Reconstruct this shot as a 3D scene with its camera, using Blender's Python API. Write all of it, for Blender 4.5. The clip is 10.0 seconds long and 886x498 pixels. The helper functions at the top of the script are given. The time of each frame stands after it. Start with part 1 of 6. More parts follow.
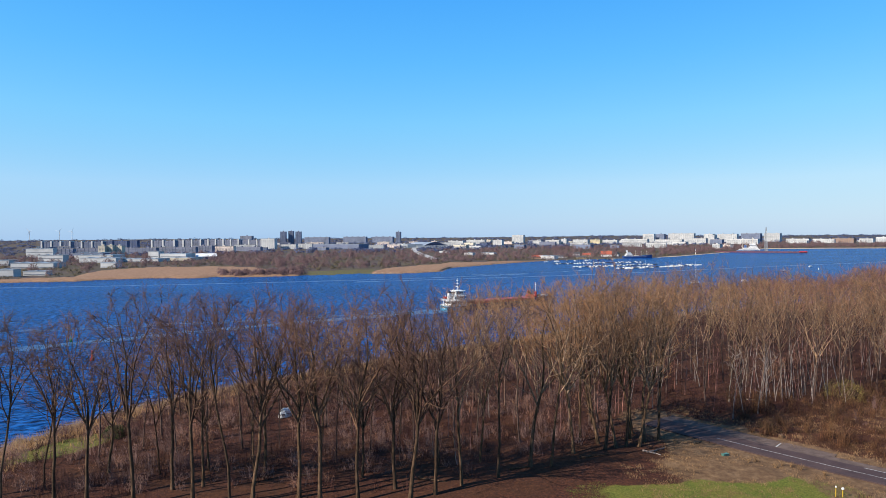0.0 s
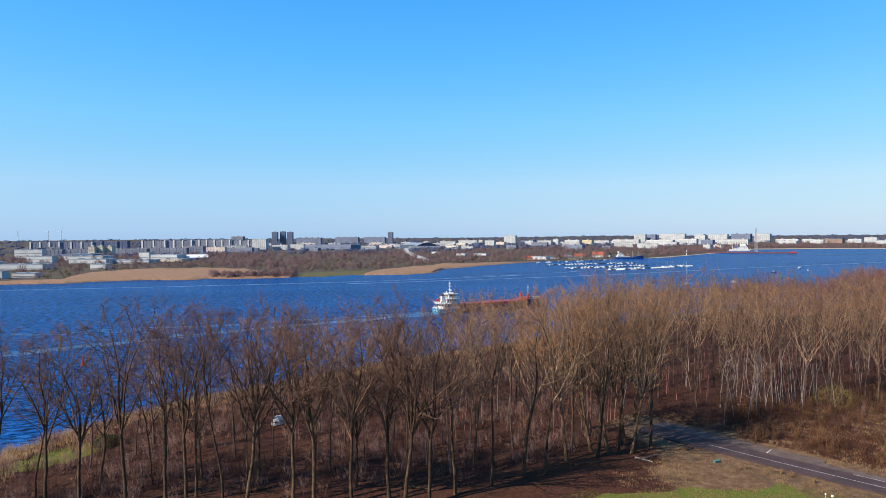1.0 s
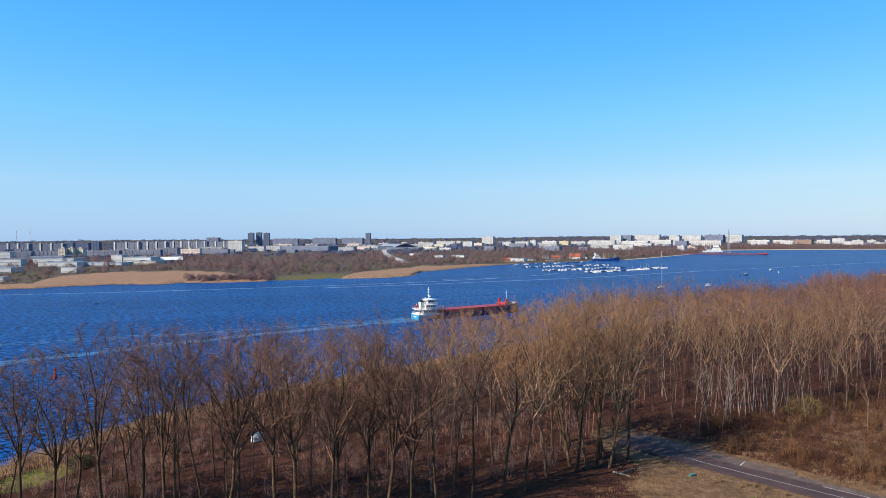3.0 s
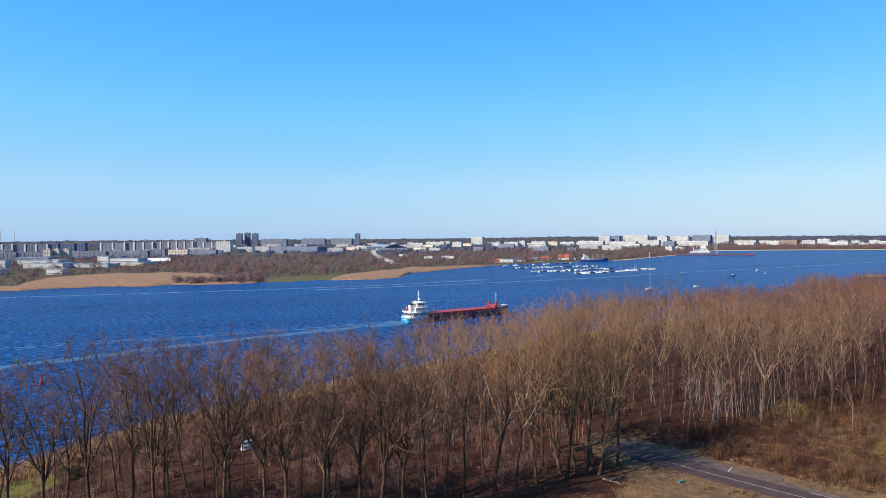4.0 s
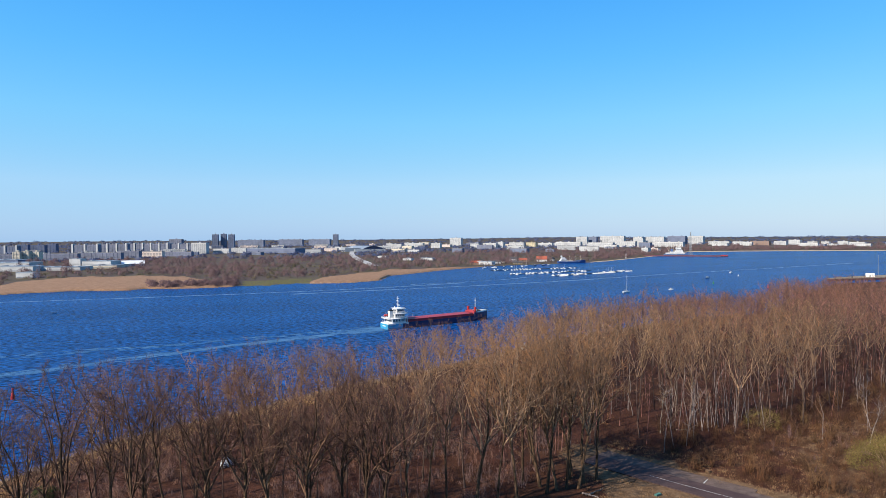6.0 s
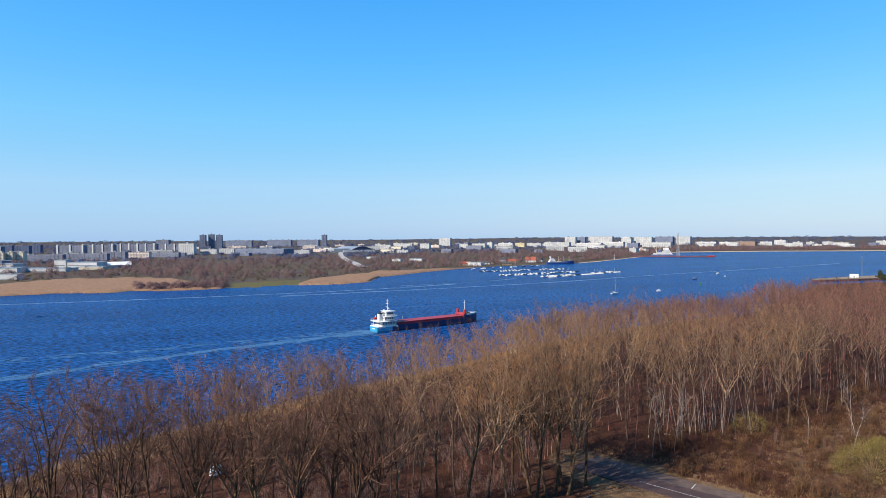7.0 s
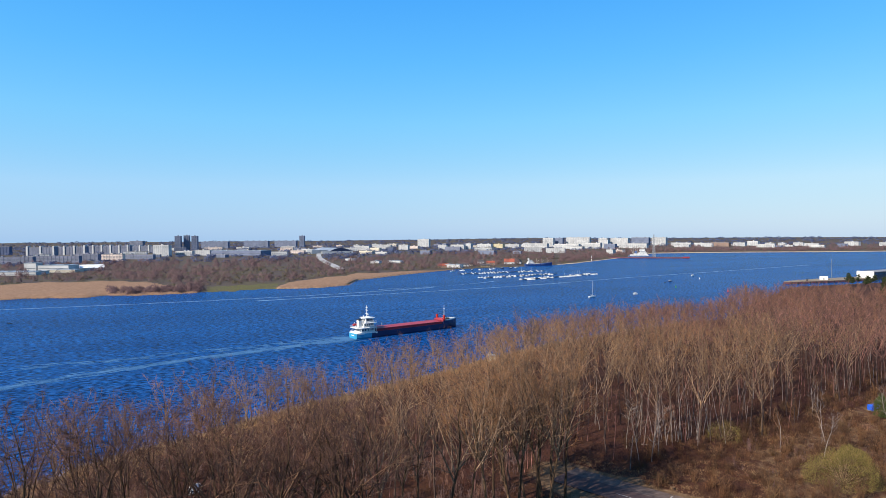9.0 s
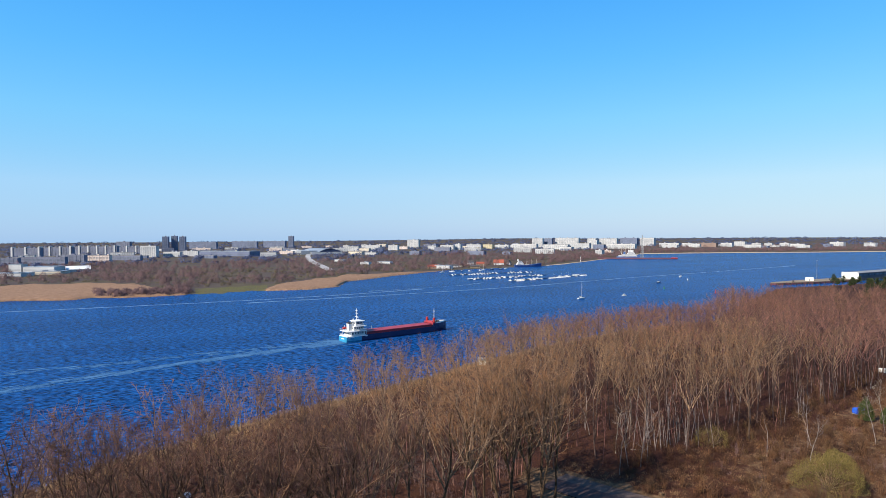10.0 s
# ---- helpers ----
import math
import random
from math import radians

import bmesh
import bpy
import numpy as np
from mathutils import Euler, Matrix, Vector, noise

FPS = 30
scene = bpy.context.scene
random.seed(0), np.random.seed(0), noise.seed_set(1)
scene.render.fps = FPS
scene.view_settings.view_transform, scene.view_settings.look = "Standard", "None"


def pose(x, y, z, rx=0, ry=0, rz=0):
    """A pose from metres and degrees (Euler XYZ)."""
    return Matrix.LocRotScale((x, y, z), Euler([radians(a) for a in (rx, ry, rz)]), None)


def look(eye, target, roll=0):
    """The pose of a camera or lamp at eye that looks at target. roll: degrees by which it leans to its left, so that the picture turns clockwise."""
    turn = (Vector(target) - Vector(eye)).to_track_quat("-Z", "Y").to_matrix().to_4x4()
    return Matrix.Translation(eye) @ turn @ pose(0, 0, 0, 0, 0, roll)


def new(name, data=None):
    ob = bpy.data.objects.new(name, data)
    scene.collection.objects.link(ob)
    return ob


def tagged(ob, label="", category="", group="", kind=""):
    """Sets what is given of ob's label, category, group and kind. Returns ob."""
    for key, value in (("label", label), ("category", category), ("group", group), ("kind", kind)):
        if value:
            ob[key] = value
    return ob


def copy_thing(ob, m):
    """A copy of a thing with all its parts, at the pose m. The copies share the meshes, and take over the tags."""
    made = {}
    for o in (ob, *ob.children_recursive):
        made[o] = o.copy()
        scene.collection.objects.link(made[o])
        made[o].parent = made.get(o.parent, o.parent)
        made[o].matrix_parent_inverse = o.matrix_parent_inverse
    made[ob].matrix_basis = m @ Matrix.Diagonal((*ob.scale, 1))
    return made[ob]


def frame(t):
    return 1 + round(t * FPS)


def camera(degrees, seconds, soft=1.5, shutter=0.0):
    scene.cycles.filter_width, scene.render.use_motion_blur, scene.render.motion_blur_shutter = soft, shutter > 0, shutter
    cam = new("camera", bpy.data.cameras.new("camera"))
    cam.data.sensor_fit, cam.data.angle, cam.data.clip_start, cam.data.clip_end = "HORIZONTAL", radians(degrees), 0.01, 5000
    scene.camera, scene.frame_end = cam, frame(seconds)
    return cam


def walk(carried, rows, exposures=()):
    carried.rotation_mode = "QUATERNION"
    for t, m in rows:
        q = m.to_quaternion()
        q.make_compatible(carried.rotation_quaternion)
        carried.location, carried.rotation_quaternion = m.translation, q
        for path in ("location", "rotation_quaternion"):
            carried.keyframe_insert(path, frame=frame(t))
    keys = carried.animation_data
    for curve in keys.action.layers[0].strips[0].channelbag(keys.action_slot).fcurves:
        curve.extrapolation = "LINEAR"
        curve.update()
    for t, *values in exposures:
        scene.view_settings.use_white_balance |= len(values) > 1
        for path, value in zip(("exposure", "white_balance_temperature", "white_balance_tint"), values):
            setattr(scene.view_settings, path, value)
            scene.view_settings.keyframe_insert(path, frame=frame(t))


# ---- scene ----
cam = camera(71.95, 10.0, soft=0.5)
# seconds, eye (m), tilt, lean, turn (degrees)
PATH = [
    (0.0, 0.0, 0.0, 44.7, 88.76, 0.37, -2.27),
    (0.5, -0.13, -0.11, 45.5, 88.76, 0.37, -2.59),
    (1.0, -0.27, -0.22, 46.35, 88.76, 0.38, -3.01),
    (1.5, -0.4, -0.34, 47.2, 88.76, 0.38, -3.52),
    (2.0, -0.55, -0.46, 48.08, 88.76, 0.38, -4.02),
    (2.5, -0.69, -0.58, 49.0, 88.76, 0.38, -4.56),
    (4.0, -1.12, -0.94, 51.64, 88.76, 0.39, -6.09),
    (4.5, -1.27, -1.06, 52.55, 88.76, 0.39, -6.59),
    (5.0, -1.41, -1.18, 53.4, 88.76, 0.39, -7.1),
    (5.5, -1.55, -1.3, 54.29, 88.76, 0.39, -7.6),
    (7.0, -1.95, -1.64, 56.77, 88.76, 0.4, -9.13),
    (7.5, -2.1, -1.76, 57.67, 88.76, 0.4, -9.64),
    (8.0, -2.24, -1.88, 58.59, 88.76, 0.4, -10.14),
    (8.5, -2.39, -2.01, 59.51, 88.76, 0.41, -10.66),
    (9.0, -2.54, -2.14, 60.43, 88.76, 0.41, -11.14),
    (9.5, -2.69, -2.26, 61.33, 88.76, 0.41, -11.63),
    (10.0, -2.83, -2.38, 62.23, 88.76, 0.41, -12.12),
]
walk(cam, [(t, pose(x, y, z, tilt, lean, turn)) for t, x, y, z, tilt, lean, turn in PATH], exposures=[(0.0, 0.8), (10.0, 0.8)])

# ---- light: clear spring sky, sun high behind the camera's left shoulder ----
SUN_ELEVATION, SUN_AZIMUTH = radians(36), math.atan2(-0.91, -0.41)
world = bpy.data.worlds.new("sky")
scene.world = world
world.use_nodes = True
wn = world.node_tree.nodes
sky = wn.new("ShaderNodeTexSky")
sky.sky_type = "NISHITA"
sky.sun_disc = False
sky.sun_elevation, sky.sun_rotation = SUN_ELEVATION, SUN_AZIMUTH
sky.altitude, sky.air_density, sky.dust_density, sky.ozone_density = 0, 1.0, 0.1, 1.6
wn["Background"].inputs["Strength"].default_value = 0.105
deepen = wn.new("ShaderNodeHueSaturation")
deepen.inputs["Saturation"].default_value = 1.08
deepen.inputs["Value"].default_value = 1.0
warm = wn.new("ShaderNodeMix")
warm.data_type, warm.blend_type = "RGBA", "MULTIPLY"
warm.inputs[0].default_value = 1.0
warm.inputs[7].default_value = (0.42, 0.338, 0.085, 1)
veil = wn.new("ShaderNodeMix")
veil.data_type, veil.blend_type = "RGBA", "ADD"
veil.inputs[0].default_value = 1.0
veil.inputs[7].default_value = (0.62, 3.25, 7.6, 1)
world.node_tree.links.new(sky.outputs["Color"], deepen.inputs["Color"])
world.node_tree.links.new(deepen.outputs["Color"], warm.inputs[6])
world.node_tree.links.new(warm.outputs[2], veil.inputs[6])
height_ = wn.new("ShaderNodeSeparateXYZ")
deeper = wn.new("ShaderNodeValToRGB")
deeper.color_ramp.elements[0].color = (0.59, 0.60, 0.585, 1)
deeper.color_ramp.elements[1].color = (0.66, 0.42, 0.50, 1)
for at, tone in ((0.08, (0.89, 0.72, 0.65, 1)), (0.18, (0.73, 0.735, 0.68, 1)), (0.27, (0.51, 0.655, 0.69, 1)), (0.38, (0.34, 0.545, 0.68, 1))):
    deeper.color_ramp.elements.new(at).color = tone
deepened = wn.new("ShaderNodeMix")
deepened.data_type, deepened.blend_type = "RGBA", "MULTIPLY"
deepened.inputs[0].default_value = 1.0
world.node_tree.links.new(wn.new("ShaderNodeTexCoord").outputs["Generated"], height_.inputs[0])
world.node_tree.links.new(height_.outputs["Z"], deeper.inputs[0])
world.node_tree.links.new(veil.outputs[2], deepened.inputs[6])
world.node_tree.links.new(deeper.outputs["Color"], deepened.inputs[7])
world.node_tree.links.new(deepened.outputs[2], wn["Background"].inputs["Color"])
sun = new("sun", bpy.data.lights.new("sun", "SUN"))
sun.data.energy, sun.data.angle, sun.data.color = 5.4, radians(0.5), (1.0, 0.9, 0.76)
reach = Vector((math.sin(SUN_AZIMUTH) * math.cos(SUN_ELEVATION), math.cos(SUN_AZIMUTH) * math.cos(SUN_ELEVATION), math.sin(SUN_ELEVATION)))
sun.matrix_world = look(tuple(reach * 400), (0, 0, 0))


# ---- materials ----
class Shade:
    """A small node-tree writer for one procedural material."""

    def __init__(self, name, rough=0.85, metal=0.0, gloss=0.3):
        self.mat = bpy.data.materials.new(name)
        self.mat.use_nodes = True
        self.tree = self.mat.node_tree
        self.bsdf = self.tree.nodes["Principled BSDF"]
        self.put("Roughness", rough)
        self.put("Metallic", metal)
        self.put("Specular IOR Level", gloss)
        self.where = self.tree.nodes.new("ShaderNodeNewGeometry").outputs["Position"]

    def put(self, socket, value):
        if hasattr(value, "node"):
            self.tree.links.new(value, self.bsdf.inputs[socket])
        else:
            self.bsdf.inputs[socket].default_value = value

    def wire(self, a, b):
        self.tree.links.new(a, b)

    def objectspace(self):
        self.where = self.tree.nodes.new("ShaderNodeTexCoord").outputs["Object"]
        return self

    def noise(self, size, detail=3.0, rough=0.55, stretch=None, turn=0.0):
        n = self.tree.nodes.new("ShaderNodeTexNoise")
        n.inputs["Scale"].default_value = 1.0 / size
        n.inputs["Detail"].default_value = detail
        n.inputs["Roughness"].default_value = rough
        at = self.where
        if stretch:
            m = self.tree.nodes.new("ShaderNodeMapping")
            m.vector_type = "TEXTURE"
            m.inputs["Scale"].default_value = stretch
            m.inputs["Rotation"].default_value = (0, 0, radians(turn))
            self.wire(at, m.inputs["Vector"])
            at = m.outputs["Vector"]
        self.wire(at, n.inputs["Vector"])
        return n.outputs["Fac"]

    def random(self):
        return self.tree.nodes.new("ShaderNodeObjectInfo").outputs["Random"]

    def island(self):
        return self.tree.nodes.new("ShaderNodeNewGeometry").outputs["Random Per Island"]

    def attribute(self, name):
        n = self.tree.nodes.new("ShaderNodeAttribute")
        n.attribute_name = name
        return n.outputs["Fac"]

    def ramp(self, fac, stops):
        n = self.tree.nodes.new("ShaderNodeValToRGB")
        e = n.color_ramp.elements
        while len(e) < len(stops):
            e.new(0.5)
        for slot, (at, colour) in zip(e, stops):
            slot.position = at
            slot.color = (*colour, 1) if len(colour) == 3 else colour
        self.wire(fac, n.inputs["Fac"])
        return n.outputs["Color"]

    def mix(self, fac, a, b, way="MIX"):
        n = self.tree.nodes.new("ShaderNodeMix")
        n.data_type, n.blend_type = "RGBA", way
        for socket, value in ((n.inputs[0], fac), (n.inputs[6], a), (n.inputs[7], b)):
            if hasattr(value, "node"):
                self.wire(value, socket)
            else:
                socket.default_value = value if isinstance(value, float) else (*value, 1)
        return n.outputs[2]

    def maths(self, op, a, b=0.0, c=0.0):
        n = self.tree.nodes.new("ShaderNodeMath")
        n.operation = op
        for socket, value in zip(n.inputs, (a, b, c)):
            if hasattr(value, "node"):
                self.wire(value, socket)
            else:
                socket.default_value = value
        return n.outputs[0]

    def bump(self, height, strength=0.5, distance=0.1):
        n = self.tree.nodes.new("ShaderNodeBump")
        n.inputs["Strength"].default_value = strength
        n.inputs["Distance"].default_value = distance
        self.wire(height, n.inputs["Height"])
        old = self.bsdf.inputs["Normal"].links
        if old:
            self.wire(old[0].from_socket, n.inputs["Normal"])
        self.put("Normal", n.outputs["Normal"])
        return self


def coated(name, colour, rough=0.5, metal=0.0, wear=0.12, size=1.5, gloss=0.4):
    """Paint, render or metal sheet with soft stains at two scales."""
    s = Shade(name, rough, metal, gloss)
    dark = tuple(c * (1 - 2.2 * wear) for c in colour)
    light = tuple(min(0.95, c * (1 + wear)) for c in colour)
    big = s.ramp(s.noise(size * 4), [(0.3, dark), (0.55, colour), (0.8, light)])
    small = s.ramp(s.noise(size * 0.3, 4), [(0.3, (0.82, 0.81, 0.8)), (0.6, (1, 1, 1))])
    s.put("Base Color", s.mix(0.7, big, small, "MULTIPLY"))
    s.bump(s.noise(size * 0.2), 0.15, 0.02)
    return s.mat


def bark_material(name, dark, mid, light, each=None):
    s = Shade(name, 0.9, 0, 0.2)
    grain = s.noise(0.35, 4, 0.6, (1, 1, 4))
    tone = s.ramp(grain, [(0.3, dark), (0.5, mid), (0.75, light)])
    each = s.ramp(s.attribute("tint") if each else s.random(), [(0.0, (0.5, 0.47, 0.48)), (0.35, (0.68, 0.65, 0.64)), (0.7, (1.0, 0.96, 0.93)), (0.9, (1.12, 1.06, 0.98)), (1.0, (0.8, 0.82, 0.7))])
    s.put("Base Color", s.mix(0.9, tone, each, "MULTIPLY"))
    s.bump(grain, 0.6, 0.05)
    return s.mat


BARK = bark_material("bark", (0.021, 0.014, 0.007), (0.076, 0.046, 0.027), (0.182, 0.112, 0.068))
MASSBARK = bark_material("wood_bark", (0.025, 0.016, 0.014), (0.080, 0.052, 0.045), (0.164, 0.110, 0.096), True)


def twig_material(name, mass, stops):
    s = Shade(name, 0.8, 0, 0.25)
    each = s.ramp(s.attribute("tint") if mass else s.random(), stops)
    fine = s.ramp(s.noise(0.8), [(0.35, (0.65, 0.65, 0.65)), (0.7, (1.3, 1.25, 1.2))])
    s.put("Base Color", s.mix(0.9, each, fine, "MULTIPLY"))
    return s.mat


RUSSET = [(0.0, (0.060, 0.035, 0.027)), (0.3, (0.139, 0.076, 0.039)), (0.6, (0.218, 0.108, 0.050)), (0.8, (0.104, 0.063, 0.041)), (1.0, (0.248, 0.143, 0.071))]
# darker set for the left front trees, their shade put in the colour
SHADED = [(0.0, (0.054, 0.028, 0.023)), (0.4, (0.084, 0.043, 0.034)), (0.7, (0.111, 0.047, 0.032)), (1.0, (0.099, 0.056, 0.036))]
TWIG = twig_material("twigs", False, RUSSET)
SHADETWIG = twig_material("shaded_twigs", False, SHADED)
MAUVE = [(0.0, (0.046, 0.025, 0.023)), (0.3, (0.107, 0.055, 0.035)), (0.6, (0.167, 0.079, 0.044)), (0.8, (0.081, 0.046, 0.037)), (1.0, (0.189, 0.103, 0.059))]
MASSTWIG = twig_material("wood_twigs", True, MAUVE)
# limbs paler than trunks: sunlight on the crowns is in the bark colour
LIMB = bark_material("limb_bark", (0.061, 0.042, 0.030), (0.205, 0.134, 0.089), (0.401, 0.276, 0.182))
TRUNK = bark_material("trunk_bark", (0.027, 0.017, 0.015), (0.088, 0.057, 0.047), (0.172, 0.117, 0.096))
MASSLIMB = bark_material("wood_limb_bark", (0.059, 0.029, 0.027), (0.192, 0.095, 0.081), (0.373, 0.192, 0.161), True)
# front limbs darkened to carry shade in the bark colour
SHADELIMB = bark_material("shaded_limb_bark", (0.034, 0.017, 0.013), (0.126, 0.071, 0.046), (0.263, 0.156, 0.098))
BIRCH = bark_material("birch_bark", (0.061, 0.049, 0.046), (0.246, 0.208, 0.194), (0.356, 0.319, 0.303))
SHRUB = Shade("shrub_stems", 0.85, 0, 0.2)
SHRUB.put("Base Color", SHRUB.mix(0.8, SHRUB.ramp(SHRUB.random(), [(0.0, (0.050, 0.025, 0.014)), (0.4, (0.101, 0.051, 0.027)), (0.7, (0.142, 0.071, 0.034)), (1.0, (0.101, 0.062, 0.028))]), SHRUB.ramp(SHRUB.noise(0.7), [(0.3, (0.55, 0.55, 0.55)), (0.7, (1.25, 1.2, 1.15))]), "MULTIPLY"))
SHRUB = SHRUB.mat
# stems darkened: shade beneath the crowns is put into their colour
UNDER = Shade("shaded_undergrowth_stems", 0.9, 0, 0.15)
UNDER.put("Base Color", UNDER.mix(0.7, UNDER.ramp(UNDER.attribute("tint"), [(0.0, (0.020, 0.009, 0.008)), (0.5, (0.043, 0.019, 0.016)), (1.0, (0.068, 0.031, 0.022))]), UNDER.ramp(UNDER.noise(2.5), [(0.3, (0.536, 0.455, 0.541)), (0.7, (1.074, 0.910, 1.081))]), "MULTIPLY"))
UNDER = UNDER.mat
BRUSH = Shade("brush_stems", 0.9, 0, 0.15)
BRUSH.put("Base Color", BRUSH.mix(0.7, BRUSH.ramp(BRUSH.attribute("tint"), [(0.0, (0.031, 0.015, 0.010)), (0.4, (0.080, 0.038, 0.021)), (0.7, (0.135, 0.072, 0.036)), (1.0, (0.098, 0.066, 0.030))]), BRUSH.ramp(BRUSH.noise(2.5), [(0.3, (0.300, 0.235, 0.250)), (0.7, (0.950, 0.730, 0.680))]), "MULTIPLY"))
BRUSH = BRUSH.mat


THICKET = Shade("thicket_stems", 0.9, 0, 0.15)
THICKET.put("Base Color", THICKET.mix(0.7, THICKET.ramp(THICKET.attribute("tint"), [(0.0, (0.086, 0.054, 0.050)), (0.4, (0.163, 0.100, 0.086)), (0.7, (0.212, 0.135, 0.117)), (1.0, (0.250, 0.128, 0.077))]), THICKET.ramp(THICKET.noise(3), [(0.3, (0.42, 0.40, 0.42)), (0.7, (1.0, 0.95, 0.97))]), "MULTIPLY"))
THICKET = THICKET.mat


def plant_material(name, dark, light, size=1.0):
    s = Shade(name, 0.85, 0, 0.2)
    tone = s.ramp(s.island(), [(0.0, dark), (1.0, light)])
    s.put("Base Color", s.mix(0.6, tone, s.ramp(s.noise(size), [(0.3, (0.6, 0.6, 0.6)), (0.7, (1.2, 1.2, 1.2))]), "MULTIPLY"))
    return s.mat


REED = plant_material("dry_reed", (0.119, 0.073, 0.040), (0.238, 0.162, 0.097))
BANKGRASS = plant_material("bank_grass_blades", (0.162, 0.085, 0.036), (0.324, 0.194, 0.093))
GRASS = plant_material("green_grass_blades", (0.055, 0.069, 0.013), (0.138, 0.144, 0.032))
DRYGRASS = plant_material("dry_grass_blades", (0.124, 0.070, 0.034), (0.262, 0.160, 0.081))
OLIVE = plant_material("olive_budding_leaves", (0.053, 0.043, 0.012), (0.160, 0.118, 0.036))
PINE = plant_material("pine_needles", (0.014, 0.023, 0.008), (0.041, 0.055, 0.020))
# the far woods' mauve tint has distance haze mixed into it
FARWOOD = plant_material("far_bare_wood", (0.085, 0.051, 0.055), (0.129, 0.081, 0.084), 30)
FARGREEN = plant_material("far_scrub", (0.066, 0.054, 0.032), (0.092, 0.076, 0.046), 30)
# blue cast of the tree belts is distance haze put in the colour
FARBELT = plant_material("far_haze_belt", (0.048, 0.063, 0.125), (0.066, 0.086, 0.165), 60)
IVY = plant_material("ivy_leaves", (0.020, 0.032, 0.010), (0.055, 0.071, 0.020))

# ground: leaf litter, meadow, reed, sand and verge blended by zone
g = Shade("ground", 0.95, 0, 0.15)
# litter tones darkened to hold the shade under the trees
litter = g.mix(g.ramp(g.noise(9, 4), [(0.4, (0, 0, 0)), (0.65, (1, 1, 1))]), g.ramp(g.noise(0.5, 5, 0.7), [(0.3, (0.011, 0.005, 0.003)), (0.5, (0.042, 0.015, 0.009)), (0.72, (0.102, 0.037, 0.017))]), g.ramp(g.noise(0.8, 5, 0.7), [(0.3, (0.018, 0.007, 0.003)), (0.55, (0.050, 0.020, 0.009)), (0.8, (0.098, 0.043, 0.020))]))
meadow = g.mix(g.ramp(g.noise(5, 3), [(0.35, (0, 0, 0)), (0.7, (1, 1, 1))]), g.ramp(g.noise(0.4, 4), [(0.3, (0.040, 0.055, 0.008)), (0.7, (0.106, 0.120, 0.020))]), g.ramp(g.noise(0.4, 4), [(0.3, (0.070, 0.062, 0.013)), (0.7, (0.158, 0.126, 0.031))]))
straw = g.ramp(g.noise(1.6, 5, 0.7), [(0.25, (0.047, 0.025, 0.013)), (0.5, (0.104, 0.061, 0.032)), (0.75, (0.183, 0.116, 0.064))])
reedy = g.ramp(g.noise(4, 5, 0.7), [(0.25, (0.117, 0.064, 0.036)), (0.5, (0.199, 0.117, 0.070)), (0.75, (0.252, 0.156, 0.097))])
sandy = g.ramp(g.noise(3, 4), [(0.3, (0.305, 0.221, 0.139)), (0.7, (0.438, 0.335, 0.228))])
# far scrub lightened and greyed in place of distance haze
scrub = g.ramp(g.noise(60, 6, 0.65), [(0.3, (0.042, 0.030, 0.028)), (0.45, (0.062, 0.046, 0.041)), (0.58, (0.064, 0.052, 0.030)), (0.75, (0.088, 0.068, 0.048))])
edge = g.maths("MULTIPLY_ADD", g.noise(2.5, 5, 0.7), 0.7, -0.35)


def zone(base, name, over):
    soft = g.maths("ADD", g.attribute(name), edge)
    return g.mix(g.ramp(soft, [(0.42, (0, 0, 0)), (0.58, (1, 1, 1))]), base, over)


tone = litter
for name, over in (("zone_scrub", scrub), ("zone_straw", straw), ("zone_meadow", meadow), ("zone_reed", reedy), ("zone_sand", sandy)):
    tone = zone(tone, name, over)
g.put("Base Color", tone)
g.bump(g.noise(0.35, 5, 0.7), 0.8, 0.12)
g.bump(g.noise(2.5, 4), 0.6, 0.4)
GROUND = g.mat

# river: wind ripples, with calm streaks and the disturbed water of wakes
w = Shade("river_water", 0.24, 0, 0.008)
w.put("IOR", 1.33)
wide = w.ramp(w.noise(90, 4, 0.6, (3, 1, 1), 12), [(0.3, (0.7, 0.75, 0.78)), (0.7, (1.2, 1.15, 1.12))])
# light and dark of ripples and the sky's blue are put in this colour
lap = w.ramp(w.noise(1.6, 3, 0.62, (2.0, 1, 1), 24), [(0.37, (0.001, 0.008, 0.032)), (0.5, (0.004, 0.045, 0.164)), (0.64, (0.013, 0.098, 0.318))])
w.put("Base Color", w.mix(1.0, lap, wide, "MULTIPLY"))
ripple = w.noise(1.6, 4, 0.6, (2.6, 1, 1), 25)
chop = w.noise(6, 3, 0.5, (2.6, 1, 1), 20)
streak = w.ramp(w.noise(30, 4, 0.6, (14, 1, 1), 12), [(0.58, (1, 1, 1)), (0.68, (0.45, 0.45, 0.45))])
w.bump(w.mix(1.0, ripple, streak, "MULTIPLY"), 1.0, 1.3)
w.bump(w.mix(1.0, chop, streak, "MULTIPLY"), 1.0, 2.6)
WATER = w.mat

a = Shade("asphalt", 0.85, 0, 0.3)
a.put("Base Color", a.mix(0.8, a.ramp(a.noise(3, 5, 0.7), [(0.3, (0.040, 0.026, 0.026)), (0.7, (0.072, 0.050, 0.046))]), a.ramp(a.noise(0.12, 2), [(0.3, (0.569, 0.470, 0.473)), (0.7, (0.894, 0.738, 0.743))]), "MULTIPLY"))
a.bump(a.noise(0.08), 0.4, 0.02)
ASPHALT = a.mat
v = Shade("gravel_shoulder", 0.95)
